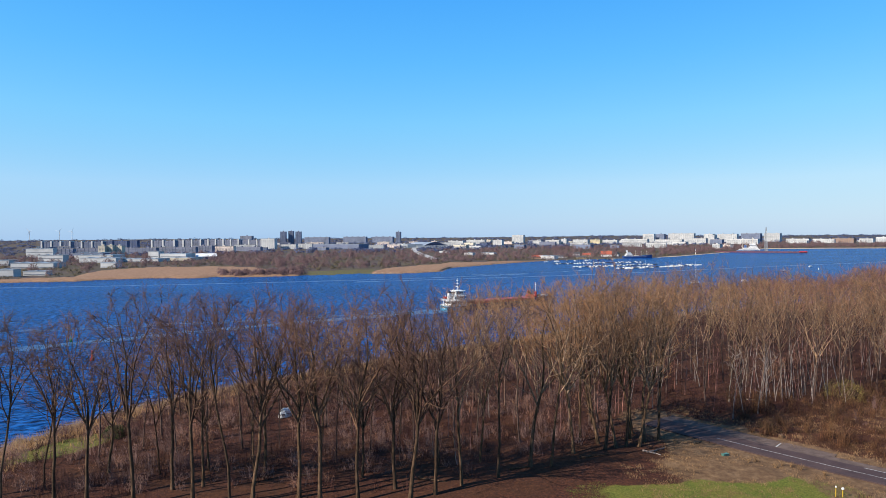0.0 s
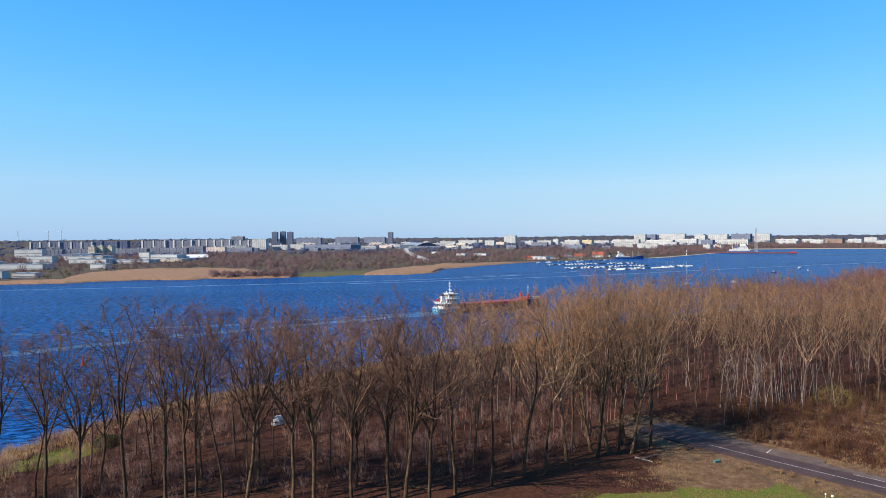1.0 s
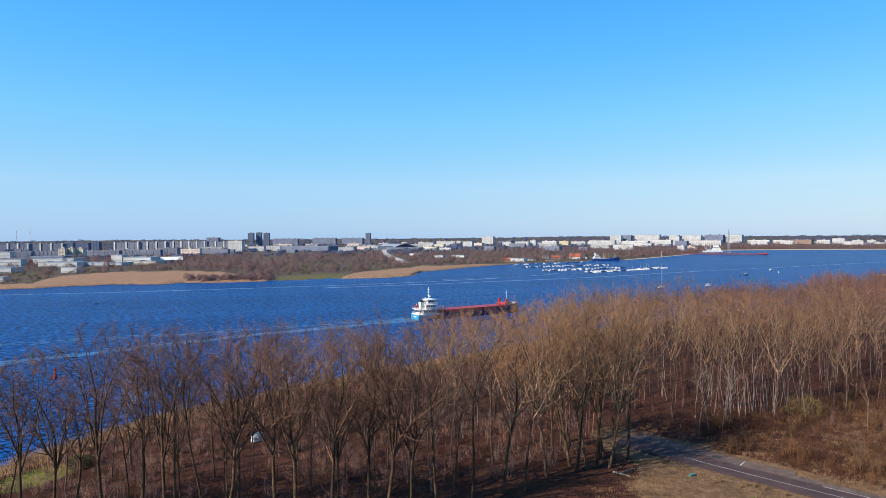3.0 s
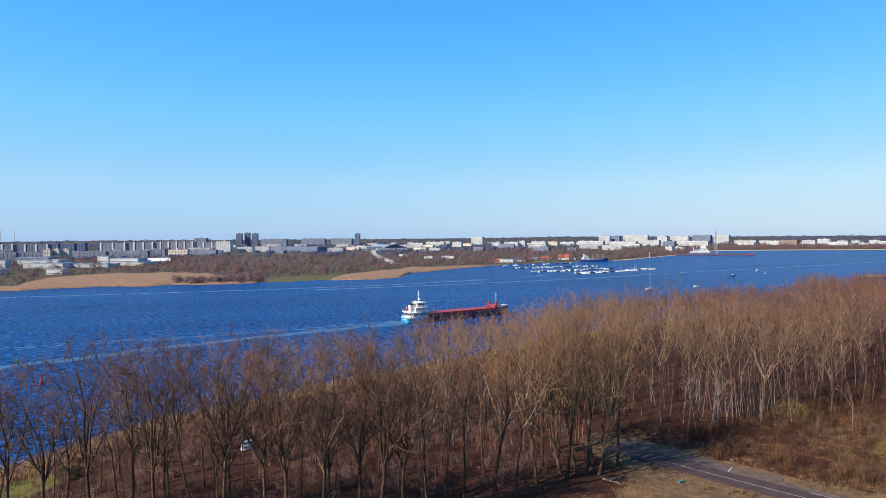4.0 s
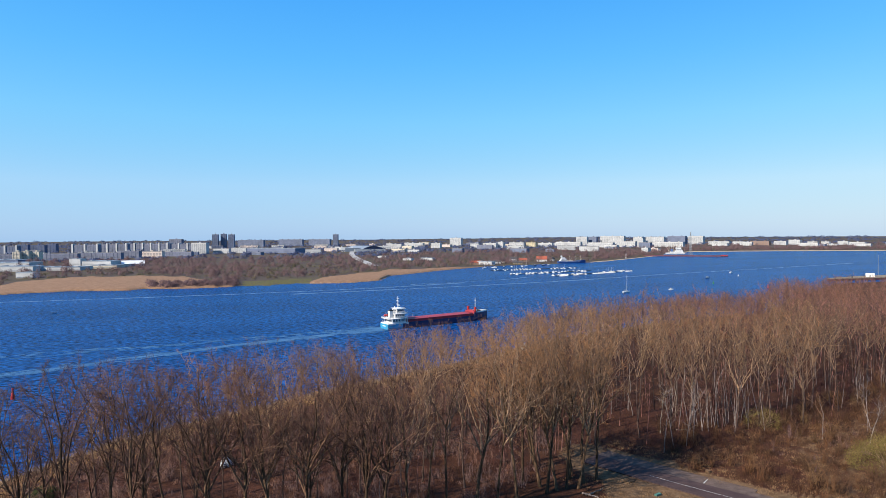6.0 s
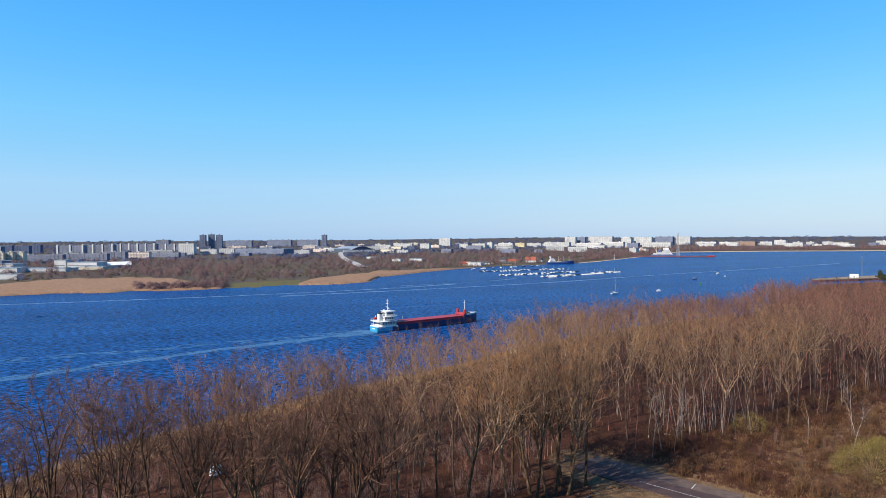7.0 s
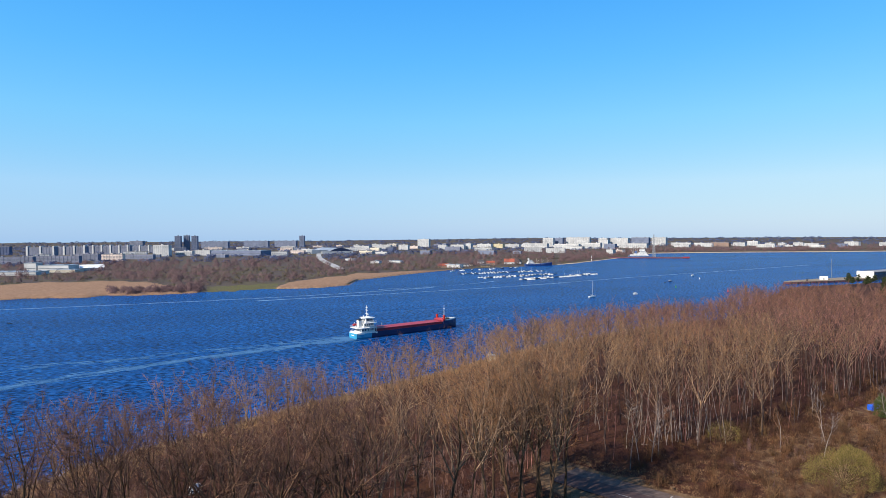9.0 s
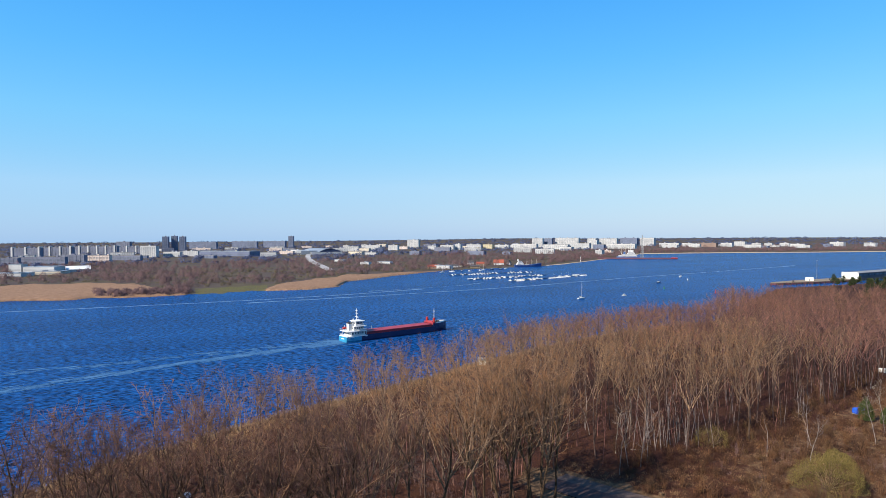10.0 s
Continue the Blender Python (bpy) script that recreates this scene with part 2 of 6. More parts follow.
v.put("Base Color", v.mix(0.8, v.ramp(v.noise(2, 5, 0.7), [(0.3, (0.080, 0.052, 0.043)), (0.7, (0.190, 0.136, 0.112))]), v.ramp(v.noise(0.15, 2), [(0.3, (0.360, 0.349, 0.351)), (0.7, (0.660, 0.640, 0.643))]), "MULTIPLY"))
v.bump(v.noise(0.15), 0.8, 0.05)
GRAVEL = v.mat
LINE = coated("road_paint", (0.446, 0.446, 0.434), 0.7, wear=0.2, size=0.6)
WHITE = coated("white_paint", (0.620, 0.620, 0.615), 0.5)
CREAM = coated("cream_render", (0.486, 0.437, 0.356), 0.85, size=6)
OFFWHITE = coated("white_render", (0.420, 0.425, 0.435), 0.85, size=6)
PINKISH = coated("rose_render", (0.535, 0.446, 0.405), 0.85, size=6)
# concrete's blue cast stands in for haze and for shaded faces
CONCRETE = coated("haze_blue_concrete_panel", (0.150, 0.163, 0.230), 0.9, size=6)
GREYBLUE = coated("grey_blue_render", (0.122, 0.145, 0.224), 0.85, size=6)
NAVYWALL = coated("blue_cladding", (0.049, 0.073, 0.162), 0.6, size=6)
YELLOWISH = coated("yellow_render", (0.470, 0.405, 0.259), 0.85, size=6)
BROWNWALL = coated("brown_brick_wall", (0.243, 0.154, 0.113), 0.9, size=6)
ROOFGREY = coated("roof_felt", (0.178, 0.178, 0.186), 0.9, size=8)
SHEET = coated("metal_roof_sheet", (0.275, 0.300, 0.332), 0.45, 0.3, size=8)
REDTILE = coated("red_roof_tiles", (0.243, 0.061, 0.036), 0.8, size=3)
DARKTILE = coated("dark_roof_tiles", (0.057, 0.053, 0.057), 0.8, size=3)
GLASS = Shade("window_glass", 0.15, 0, 0.6)
# glass tone lightened to stand for reflected sky
GLASS.put("Base Color", GLASS.ramp(GLASS.noise(8), [(0.35, (0.060, 0.075, 0.100)), (0.7, (0.160, 0.180, 0.220))]))
GLASS = GLASS.mat
HULLBLUE = coated("navy_hull_paint", (0.010, 0.024, 0.081), 0.45)
CYANHULL = coated("cyan_hull_paint", (0.024, 0.227, 0.405), 0.45)
SHIPBLUE = coated("blue_hull_paint", (0.010, 0.044, 0.175), 0.45)
PALEHULL = coated("pale_blue_hull_paint", (0.057, 0.113, 0.259), 0.45)
RED = coated("red_deck_paint", (0.259, 0.028, 0.041), 0.6)
BRIGHTRED = coated("bright_red_paint", (0.340, 0.018, 0.016), 0.5)
STEEL = coated("grey_steel", (0.275, 0.283, 0.292), 0.45, 0.5)
DARKCLAD = coated("dark_cladding", (0.041, 0.045, 0.061), 0.6, size=4)
DARK = coated("black_paint", (0.016, 0.016, 0.018), 0.6)
TIMBER = coated("weathered_timber", (0.194, 0.146, 0.097), 0.9, size=1)
TARP = coated("blue_tarpaulin", (0.008, 0.081, 0.502), 0.5)
TEAL = coated("teal_plastic", (0.057, 0.162, 0.138), 0.5)
YELLOW = coated("yellow_plastic", (0.608, 0.405, 0.024), 0.5)
GREENPAINT = coated("green_paint", (0.016, 0.162, 0.049), 0.5)
RUST = coated("rusty_sheet_piling", (0.105, 0.036, 0.053), 0.8, size=2)


# ---- building blocks ----
def mesh_of(name, verts, faces, material, smooth=False):
    me = bpy.data.meshes.new(name)
    me.from_pydata(verts, [], faces)
    me.materials.append(material)
    if smooth:
        me.shade_smooth()
    return me


def part(name, bm, material, parent=None, label=""):
    """Links a bmesh as one mesh object, under parent if there is one."""
    me = bpy.data.meshes.new(name)
    bm.to_mesh(me)
    bm.free()
    me.materials.append(material)
    ob = new(name, me)
    ob.parent = parent
    return tagged(ob, label)


def share(name, me, parent, m=None):
    ob = new(name, me)
    ob.parent = parent
    if m is not None:
        ob.matrix_basis = m
    return ob


def box(x0, x1, y0, y1, z0, z1, bevel=0.0, bm=None):
    bm = bm or bmesh.new()
    made = bmesh.ops.create_cube(bm, size=1.0, matrix=Matrix.LocRotScale(((x0 + x1) / 2, (y0 + y1) / 2, (z0 + z1) / 2), None, (x1 - x0, y1 - y0, z1 - z0)))
    if bevel:
        edges = list({e for q in made["verts"] for e in q.link_edges})
        bmesh.ops.bevel(bm, geom=edges, offset=bevel, segments=1, affect="EDGES")
    return bm


def rod(a, b, r, r2=None, sides=8, bm=None):
    bm = bm or bmesh.new()
    a, b = Vector(a), Vector(b)
    m = Matrix.Translation((a + b) / 2) @ (b - a).to_track_quat("Z", "Y").to_matrix().to_4x4()
    bmesh.ops.create_cone(bm, cap_ends=True, segments=sides, radius1=r, radius2=r if r2 is None else r2, depth=(b - a).length, matrix=m)
    return bm


def prism(outline, z0, z1, bm=None):
    """An upright solid over an outline of (x, y)."""
    bm = bm or bmesh.new()
    low = [bm.verts.new((x, y, z0)) for x, y in outline]
    top = [bm.verts.new((x, y, z1)) for x, y in outline]
    n = len(outline)
    bm.faces.new(low[::-1])
    bm.faces.new(top)
    for i in range(n):
        bm.faces.new((low[i], low[(i + 1) % n], top[(i + 1) % n], top[i]))
    return bm


def thing(name, at, label, category, group="", turn=0.0):
    ob = new(name)
    ob.matrix_world = pose(*at, 0, 0, turn)
    ob.empty_display_size = 0.5
    return tagged(ob, label, category, group)


# ---- the lie of the land: shore distance by bearing (degrees right of north-y) ----
NEAR_SHORE = [(-180, 150), (-90, 120), (-60, 135), (-34, 158), (-25, 176), (-19.6, 187), (-14, 193), (-7.6, 206), (1, 229), (6, 245), (9.7, 260), (15.7, 295), (24, 360), (31, 420), (36, 470), (38.5, 600), (41, 770), (45, 850), (50, 960), (70, 1100), (120, 900), (180, 150)]
FAR_SHORE = [(-180, 1200), (-90, 900), (-60, 800), (-40, 770), (-33.8, 762), (-31.2, 744), (-29, 735), (-26.6, 745), (-23.5, 741), (-19.4, 716), (-18.3, 732), (-15, 710), (-11.7, 715), (-7.8, 713), (-5.5, 730), (-0.4, 732), (2, 762), (2.45, 800), (2.9, 845), (4.7, 885), (7.9, 968), (11.6, 1070), (18.4, 1177), (21.4, 1231), (23.4, 1317), (25.3, 1450), (27.2, 1610), (29.1, 1710), (29.9, 2020), (36.8, 2168), (43, 2280), (48, 2450), (60, 2900), (90, 3000), (180, 1200)]
REED_DEPTH = [(-180, 0), (-40, 60), (-33, 25), (-29, 60), (-27, 170), (-22, 235), (-18, 215), (-15, 180), (-13, 90), (-11, 0), (-4.5, 0), (-3, 90), (0, 150), (2.5, 150), (5, 80), (8, 45), (10.5, 14), (12, 0), (180, 0)]


def table(rows, b):
    return float(np.interp(b, [r[0] for r in rows], [r[1] for r in rows]))


def near_shore(b):
    return table(NEAR_SHORE, b) + 3.0 * noise.noise((b * 0.9, 3.1, 0)) + 1.5 * noise.noise((b * 3.1, 7.7, 0))


def far_shore(b):
    return table(FAR_SHORE, b) + 7.0 * noise.noise((b * 1.3, 5.2, 0)) + 4.0 * noise.noise((b * 4.0, 1.7, 0))


def bearing(x, y):
    return math.degrees(math.atan2(x, y))


def far_rise(r, b):
    hill = 14 * math.exp(-((b - 19) / 6) ** 2) + 8 * math.exp(-((b + 22) / 12) ** 2) + 6 * math.exp(-((b - 40) / 9) ** 2)
    s = min(1.0, max(0.0, (r - 3100) / 1500))
    return 3 + 0.004 * max(0, r - 800) + s * s * (3 - 2 * s) * (12 + 0.5 * hill)


def near_height(x, y, inside):
    rise = min(1.0, max(0.0, inside / 16))
    return -0.4 + 2.9 * rise ** 0.8 + 0.35 * noise.noise((x * 0.05, y * 0.05, 0)) * rise + 0.15 * noise.noise((x * 0.22, y * 0.22, 2)) * rise


ROAD = [(100, 76), (91.5, 87.6), (80.8, 100.2), (75.6, 106.0), (65.1, 118.4), (55.3, 131.5), (52.5, 135.5)]


def road_distance(x, y):
    best = 1e9
    for (ax, ay), (bx, by) in zip(ROAD, ROAD[1:]):
        dx, dy = bx - ax, by - ay
        k = min(1, max(0, ((x - ax) * dx + (y - ay) * dy) / (dx * dx + dy * dy)))
        best = min(best, math.hypot(x - ax - k * dx, y - ay - k * dy))
    return best


def ground_z(x, y):
    b, r = bearing(x, y), math.hypot(x, y)
    z = near_height(x, y, near_shore(b) - r)
    d = road_distance(x, y) if r < 220 else 99
    if d < 11:
        k = min(1, max(0, (d - 6.5) / 4.5))
        z = z * k + 2.2 * (1 - k)
    return z


def forest_front(x):
    """Where the wood begins, seen from the near meadow."""
    return float(np.interp(x, [-150, -60, -2, 7, 14, 20, 36, 47, 53, 80, 100, 120, 190, 235, 320, 420], [92, 97, 97, 101, 104.5, 109, 117, 121, 138, 140, 143, 147, 180, 205, 268, 335]))


def ramp01(v, a, b):
    return min(1.0, max(0.0, (v - a) / (b - a)))


def build_ground():
    bearings = list(np.arange(-50, 60.01, 0.25))
    bearings = list(np.arange(-180, -50, 5.0)) + bearings + list(np.arange(65, 180, 5.0))
    near_steps = np.concatenate([np.linspace(-0.85, -0.05, 6), np.linspace(0, 1, 110) ** 1.5])
    far_steps = np.concatenate([np.linspace(0, 30, 6), np.linspace(38, 300, 16), np.geomspace(330, 3950, 18)])
    verts, zones, faces = [], [], []
    for b in bearings:
        sx, sy = math.sin(radians(b)), math.cos(radians(b))
        rn, rf = near_shore(b), far_shore(b)
        for s in near_steps:
            r = 80 * (1 + s) if s < 0 else 80 + (rn - 80) * s
            x, y = r * sx, r * sy
            inside = rn - r
            d = road_distance(x, y) if r < 220 else 99
            green = max(ramp01(67 - x, 0, 3) * ramp01(101.2 - y + 3 * noise.noise((x * 0.15, y * 0.15, 5)), -1.5, 1.5) * ramp01(x, 26, 34) * ramp01(d, 6.5, 9), ramp01(60 - y, -3, 3))
            green = max(green, 0.66 * ramp01(1.1 - math.hypot((x + 71) * 0.78 - (y - 125) * 0.62, ((x + 71) * 0.62 + (y - 125) * 0.78) * 0.45) / 6.5, 0, 0.5))
            if x > 150:
                green = max(green, 0.42 * ramp01(forest_front(x) + 5 - y, 0, 9) * ramp01(noise.noise((x * 0.03, y * 0.03, 9)), 0.1, 0.45))
            verge = max(ramp01(11.5 - d, 0, 4) * ramp01(x, 40, 52), (0.7 + 0.25 * noise.noise((x * 0.12, y * 0.12, 3))) * ramp01(forest_front(x) - 3 - y, 0, 6) * ramp01(x, 33, 50) * ramp01(76 - x, 0, 6))
            open_right = ramp01(x - 86 - 0.55 * (y - 120), 0, 12) * 0.5 * ramp01(forest_front(x) + 5 - y, 0, 9)
            zones.append((0.0, max(verge, open_right, 0.45 * ramp01(40 - inside, 0, 20)), green, ramp01(15 - inside, 0, 4) * (1.0 if b < 33 else 0.4), 0.8 * ramp01(3.2 - inside, 0, 1.5)))
            verts.append((x, y, ground_z(x, y) if inside > 0.01 else -0.4))
        for r in (rn + 6, rn + 20, rf - 25, rf - 5):
            verts.append((r * sx, r * sy, -3.0))
            zones.append((0, 0, 0, 0, 1))
        reed = table(REED_DEPTH, b)
        for d in far_steps:
            r = min(4900, rf + d * (1.0 if rf < 1000 or d < 300 else (4900 - rf) / 3950))
            x, y = r * sx, r * sy
            inreed = ramp01(reed - d + 12 * noise.noise((x * 0.03, y * 0.03, 1)), -6, 6) if reed > 2 else 0
            lip = ramp01(d, 0, 5)
            z = -0.3 + 1.2 * ramp01(d, 0, 30) + 1.6 * inreed * lip + (far_rise(r, b) - 2) * ramp01(d, 30, 500)
            z += 0.5 * noise.noise((x * 0.07, y * 0.07, 0)) * lip
            lawn = 0.5 if -10.5 < b < -4 and d < 75 else 0.0
            beach = 0.0
            if b > 29.5:
                beach = ramp01(55 - d, 0, 20)
            elif b > 21.5:
                beach = ramp01(26 - d, 0, 8)
            elif -6 < b < 9:
                beach = 0.5 * ramp01(9 - d, 0, 4)
            zones.append((1.0, 0, lawn, inreed, beach))
            verts.append((x, y, z))
    n = len(near_steps) + 4 + len(far_steps)
    m = len(bearings)
    for i in range(m):
        j = (i + 1) % m
        for k in range(n - 1):
            faces.append((i * n + k, i * n + k + 1, j * n + k + 1, j * n + k))
    verts.append((0, 0, 2.5))
    zones.append((0, 0, 1, 0, 0))
    c = len(verts) - 1
    for i in range(m):
        faces.append((c, i * n, ((i + 1) % m) * n))
    me = mesh_of("ground", verts, faces, GROUND, True)
    for k, name in enumerate(("zone_scrub", "zone_straw", "zone_meadow", "zone_reed", "zone_sand")):
        layer = me.attributes.new(name, "FLOAT", "POINT")
        layer.data.foreach_set("value", [q[k] for q in zones])
    ob = new("ground", me)
    return tagged(ob, "brown leaf-littered woodland floor, meadow, reed banks and river bed", "ground", kind="structure")


build_ground()
ring = 4880
bm = bmesh.new()
bmesh.ops.create_circle(bm, cap_ends=True, segments=96, radius=ring)
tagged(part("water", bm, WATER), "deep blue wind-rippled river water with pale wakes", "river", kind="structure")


# ---- the road ----
def ribbon(line, left, right, z0, z1, name, material, parent=None, start=0.0, end=1e9, step=2.0):
    """A strip along a line, from left to right of it in metres, with real thickness."""
    pts, run = [], 0.0
    for (ax, ay), (bx, by) in zip(line, line[1:]):
        span = math.hypot(bx - ax, by - ay)
        k = max(1, round(span / step))
        for i in range(k):
            pts.append((run + span * i / k, ax + (bx - ax) * i / k, ay + (by - ay) * i / k))
        run += span
    pts.append((run, *line[-1]))
    pts = [p for p in pts if start <= p[0] <= end]
    bm, rows = bmesh.new(), []
    for i, (s, x, y) in enumerate(pts):
        px, py = pts[max(0, i - 1)][1:]
        qx, qy = pts[min(len(pts) - 1, i + 1)][1:]
        d = Vector((qx - px, qy - py, 0)).normalized()
        n = Vector((-d.y, d.x, 0))
        rows.append([bm.verts.new((x + n.x * o, y + n.y * o, z)) for o, z in ((left, z0), (left, z1), (right, z1), (right, z0))])
    for p, q in zip(rows, rows[1:]):
        for k in range(4):
            bm.faces.new((p[k], p[(k + 1) % 4], q[(k + 1) % 4], q[k]))
    bm.faces.new(rows[0][::-1])
    bm.faces.new(rows[-1])
    bmesh.ops.recalc_face_normals(bm, faces=bm.faces)
    return part(name, bm, material, parent)


def smoothed(line, times=2):
    for _ in range(times):
        out = [line[0]]
        for (ax, ay), (bx, by) in zip(line, line[1:]):
            out += [(ax * 0.75 + bx * 0.25, ay * 0.75 + by * 0.25), (ax * 0.25 + bx * 0.75, ay * 0.25 + by * 0.75)]
        line = out + [line[-1]]
    return line


road_line = smoothed(ROAD)
road = tagged(ribbon(road_line, 3.2, -3.3, 2.1, 2.42, "road", ASPHALT), "grey asphalt lane with worn white centre dashes", "road", kind="structure")
shoulder = tagged(ribbon(road_line, -3.3, -5.6, 2.1, 2.39, "road_shoulder", GRAVEL, None, 16, 78), "brown gravelly shoulder beside the asphalt lane", "road shoulder", kind="structure")
tagged(ribbon(road_line, -5.6, -7.6, 2.1, 2.37, "gravel_apron", GRAVEL, None, 40, 76), "grey gravel apron widening the lane at the wood", "gravel", kind="structure")
for s0, s1 in ((2, 12), (16.5, 24.5), (29, 62)):
    ribbon(road_line, 0.045, -0.045, 2.40, 2.426, "centre_line", LINE, road, s0, s1, 1.0)
ribbon(road_line, -3.05, -3.17, 2.40, 2.426, "edge_line", LINE, road, 8, 36, 1.0)
ribbon([(70.6, 117.6), (72.6, 119.4)], 0.12, -0.12, 2.40, 2.43, "stop_line", LINE, road)


# ---- bare trees ----
class Wood:
    """Collects tubes and spikes of wood."""

    def __init__(self):
        self.v, self.f, self.fine = [], [], []

    def tube(self, pts, rads, sides):
        n0 = len(self.v)
        for i, (p, r) in enumerate(zip(pts, rads)):
            d = (pts[min(i + 1, len(pts) - 1)] - pts[max(i - 1, 0)]).normalized()
            u = d.orthogonal().normalized()
            w2 = d.cross(u)
            for k in range(sides):
                a2 = 2 * math.pi * k / sides
                self.v.append(p + (u * math.cos(a2) + w2 * math.sin(a2)) * r)
        for i in range(len(pts) - 1):
            for k in range(sides):
                k2 = (k + 1) % sides
                self.f.append((n0 + i * sides + k, n0 + i * sides + k2, n0 + (i + 1) * sides + k2, n0 + (i + 1) * sides + k))

    def spike(self, p, tip, r):
        d = (tip - p).normalized()
        u = d.orthogonal().normalized() * r
        w2 = d.cross(u)
        n0 = len(self.v)
        self.v += [p + u, p - u * 0.5 + w2 * 0.87, p - u * 0.5 - w2 * 0.87, tip]
        self.fine += range(len(self.f), len(self.f) + 3)
        self.f += [(n0, n0 + 1, n0 + 3), (n0 + 1, n0 + 2, n0 + 3), (n0 + 2, n0, n0 + 3)]

    def mesh(self, name, material, smooth=True, fine=None):
        me = mesh_of(name, self.v, self.f, material, smooth)
        if fine:
            me.materials.append(fine)
            slot = np.zeros(len(self.f), dtype=np.int32)
            slot[self.fine] = 1
            me.polygons.foreach_set("material_index", slot)
        return me


def curve_up(rng, start, way, length, lift, steps, wobble=0.12):
    """A limb that starts along way and bends upward by lift."""
    pts, p, d = [start.copy()], start.copy(), way.normalized()
    for _ in range(steps):
        d = (d + Vector((rng.gauss(0, wobble), rng.gauss(0, wobble), lift / steps + rng.gauss(0, wobble * 0.5)))).normalized()
        p = p + d * (length / steps)
        pts.append(p.copy())
    return pts


def along(pts, k):
    s = k * (len(pts) - 1)
    i = min(int(s), len(pts) - 2)
    return pts[i].lerp(pts[i + 1], s - i), (pts[i + 1] - pts[i]).normalized()


def outward(rng, d, spread):
    u = d.orthogonal().normalized()
    a2 = rng.uniform(0, 2 * math.pi)
    side = u * math.cos(a2) + d.cross(u) * math.sin(a2)
    return (d * math.cos(spread) + side * math.sin(spread)).normalized()


def bare_tree(seed, height, girth, fork, leaders, limbs, shoots, twigs, twig_r, spread=0.3, low=2, fine=6):
    """Trunk and crown meshes of a leafless tree: a clear bole, steep leaders, ascending limbs, shoots and twigs."""
    rng = random.Random(seed)
    trunk, crown = Wood(), Wood()
    stem = curve_up(rng, Vector((0, 0, -0.3)), Vector((rng.gauss(0, 0.04), rng.gauss(0, 0.04), 1)), height * fork + 0.3, 0.25, fine, 0.05)
    trunk.tube(stem, [girth * (1.3 if i == 0 else 1 - 0.38 * i / fine) for i in range(fine + 1)], 6 if fine > 4 else 5)
    tops = []
    a0 = rng.uniform(0, 6.28)
    for k in range(leaders):
        lean = 0.08 if k == 0 else spread * rng.uniform(0.75, 1.45)
        a2 = a0 + 6.28 * k / max(1, leaders - 1) + rng.uniform(-0.5, 0.5)
        way = Vector((math.cos(a2) * math.sin(lean), math.sin(a2) * math.sin(lean), math.cos(lean)))
        at = stem[-1] if k == 0 else along(stem, rng.uniform(0.7, 1.0))[0]
        length = (height - at.z) * (0.84 if k == 0 else rng.uniform(0.78, 0.96))
        pts = curve_up(rng, at, way, length, 0.12, fine, 0.13)
        r0 = girth * (0.66 if k == 0 else rng.uniform(0.42, 0.62))
        (trunk if k == 0 else crown).tube(pts, [max(0.022, r0 * (1 - 0.93 * i / fine)) for i in range(fine + 1)], 5 if fine > 5 else 4)
        tops.append((pts, r0, length))
    for k in range(low):
        p, d = along(stem, rng.uniform(0.35, 0.95))
        pts = curve_up(rng, p, outward(rng, d, rng.uniform(0.8, 1.4)), rng.uniform(0.8, 2.8), 0.5, 3, 0.25)
        crown.tube(pts, [0.038, 0.03, 0.02, 0.01], 3)
        for _ in range(3):
            p, d = along(pts, rng.uniform(0.3, 1))
            crown.spike(p, p + outward(rng, d, 0.7) * rng.uniform(0.5, 1.4), twig_r * 1.3)
    bends = 3 if fine > 4 else 2
    for pts, r0, length in tops:
        for j in range(limbs):
            k = min(0.99, 0.1 + 0.9 * (j + rng.random()) / limbs)
            p, d = along(pts, k)
            reach_ = length * (0.26 * (1 - k) + 0.19) * rng.uniform(0.65, 1.2)
            limb = curve_up(rng, p, outward(rng, d, rng.uniform(0.5, 1.05)), reach_, 0.3, bends, 0.19)
            rl = max(twig_r * 2.4, r0 * (1 - 0.93 * k) * 0.6)
            crown.tube(limb, [rl + (twig_r * 1.2 - rl) * i / bends for i in range(bends + 1)], 3)
            for _ in range(shoots):
                p2, d2 = along(limb, 1 - 0.75 * rng.random() ** 1.5)
                tip = p2 + (outward(rng, d2, rng.uniform(0.35, 1.0)) + Vector((0, 0, 0.2))) * (0.5 + reach_ * rng.uniform(0.15, 0.4))
                crown.spike(p2, tip, twig_r * 1.6)
                for _ in range(twigs):
                    p3 = p2.lerp(tip, rng.uniform(0.2, 1.0))
                    crown.spike(p3, p3 + (outward(rng, (tip - p2).normalized(), rng.uniform(0.4, 1.0)) + Vector((0, 0, 0.15))) * rng.uniform(0.35, 1.0), twig_r)
    return trunk, crown


def tree_kind(name, seed, label, bark=None, twig=None, category="tree", group="bare riverside trees", **shape):
    trunk, crown = bare_tree(seed, **shape)
    root = thing(name, (0, 0, -500), label, category, group)
    share("trunk", trunk.mesh("trunk", bark or (BARK if twig else TRUNK)), root)
    share("crown", crown.mesh("crown", SHADELIMB if twig is SHADETWIG else LIMB if bark is None or twig is TWIG else bark, True, twig or TWIG), root)
    return root


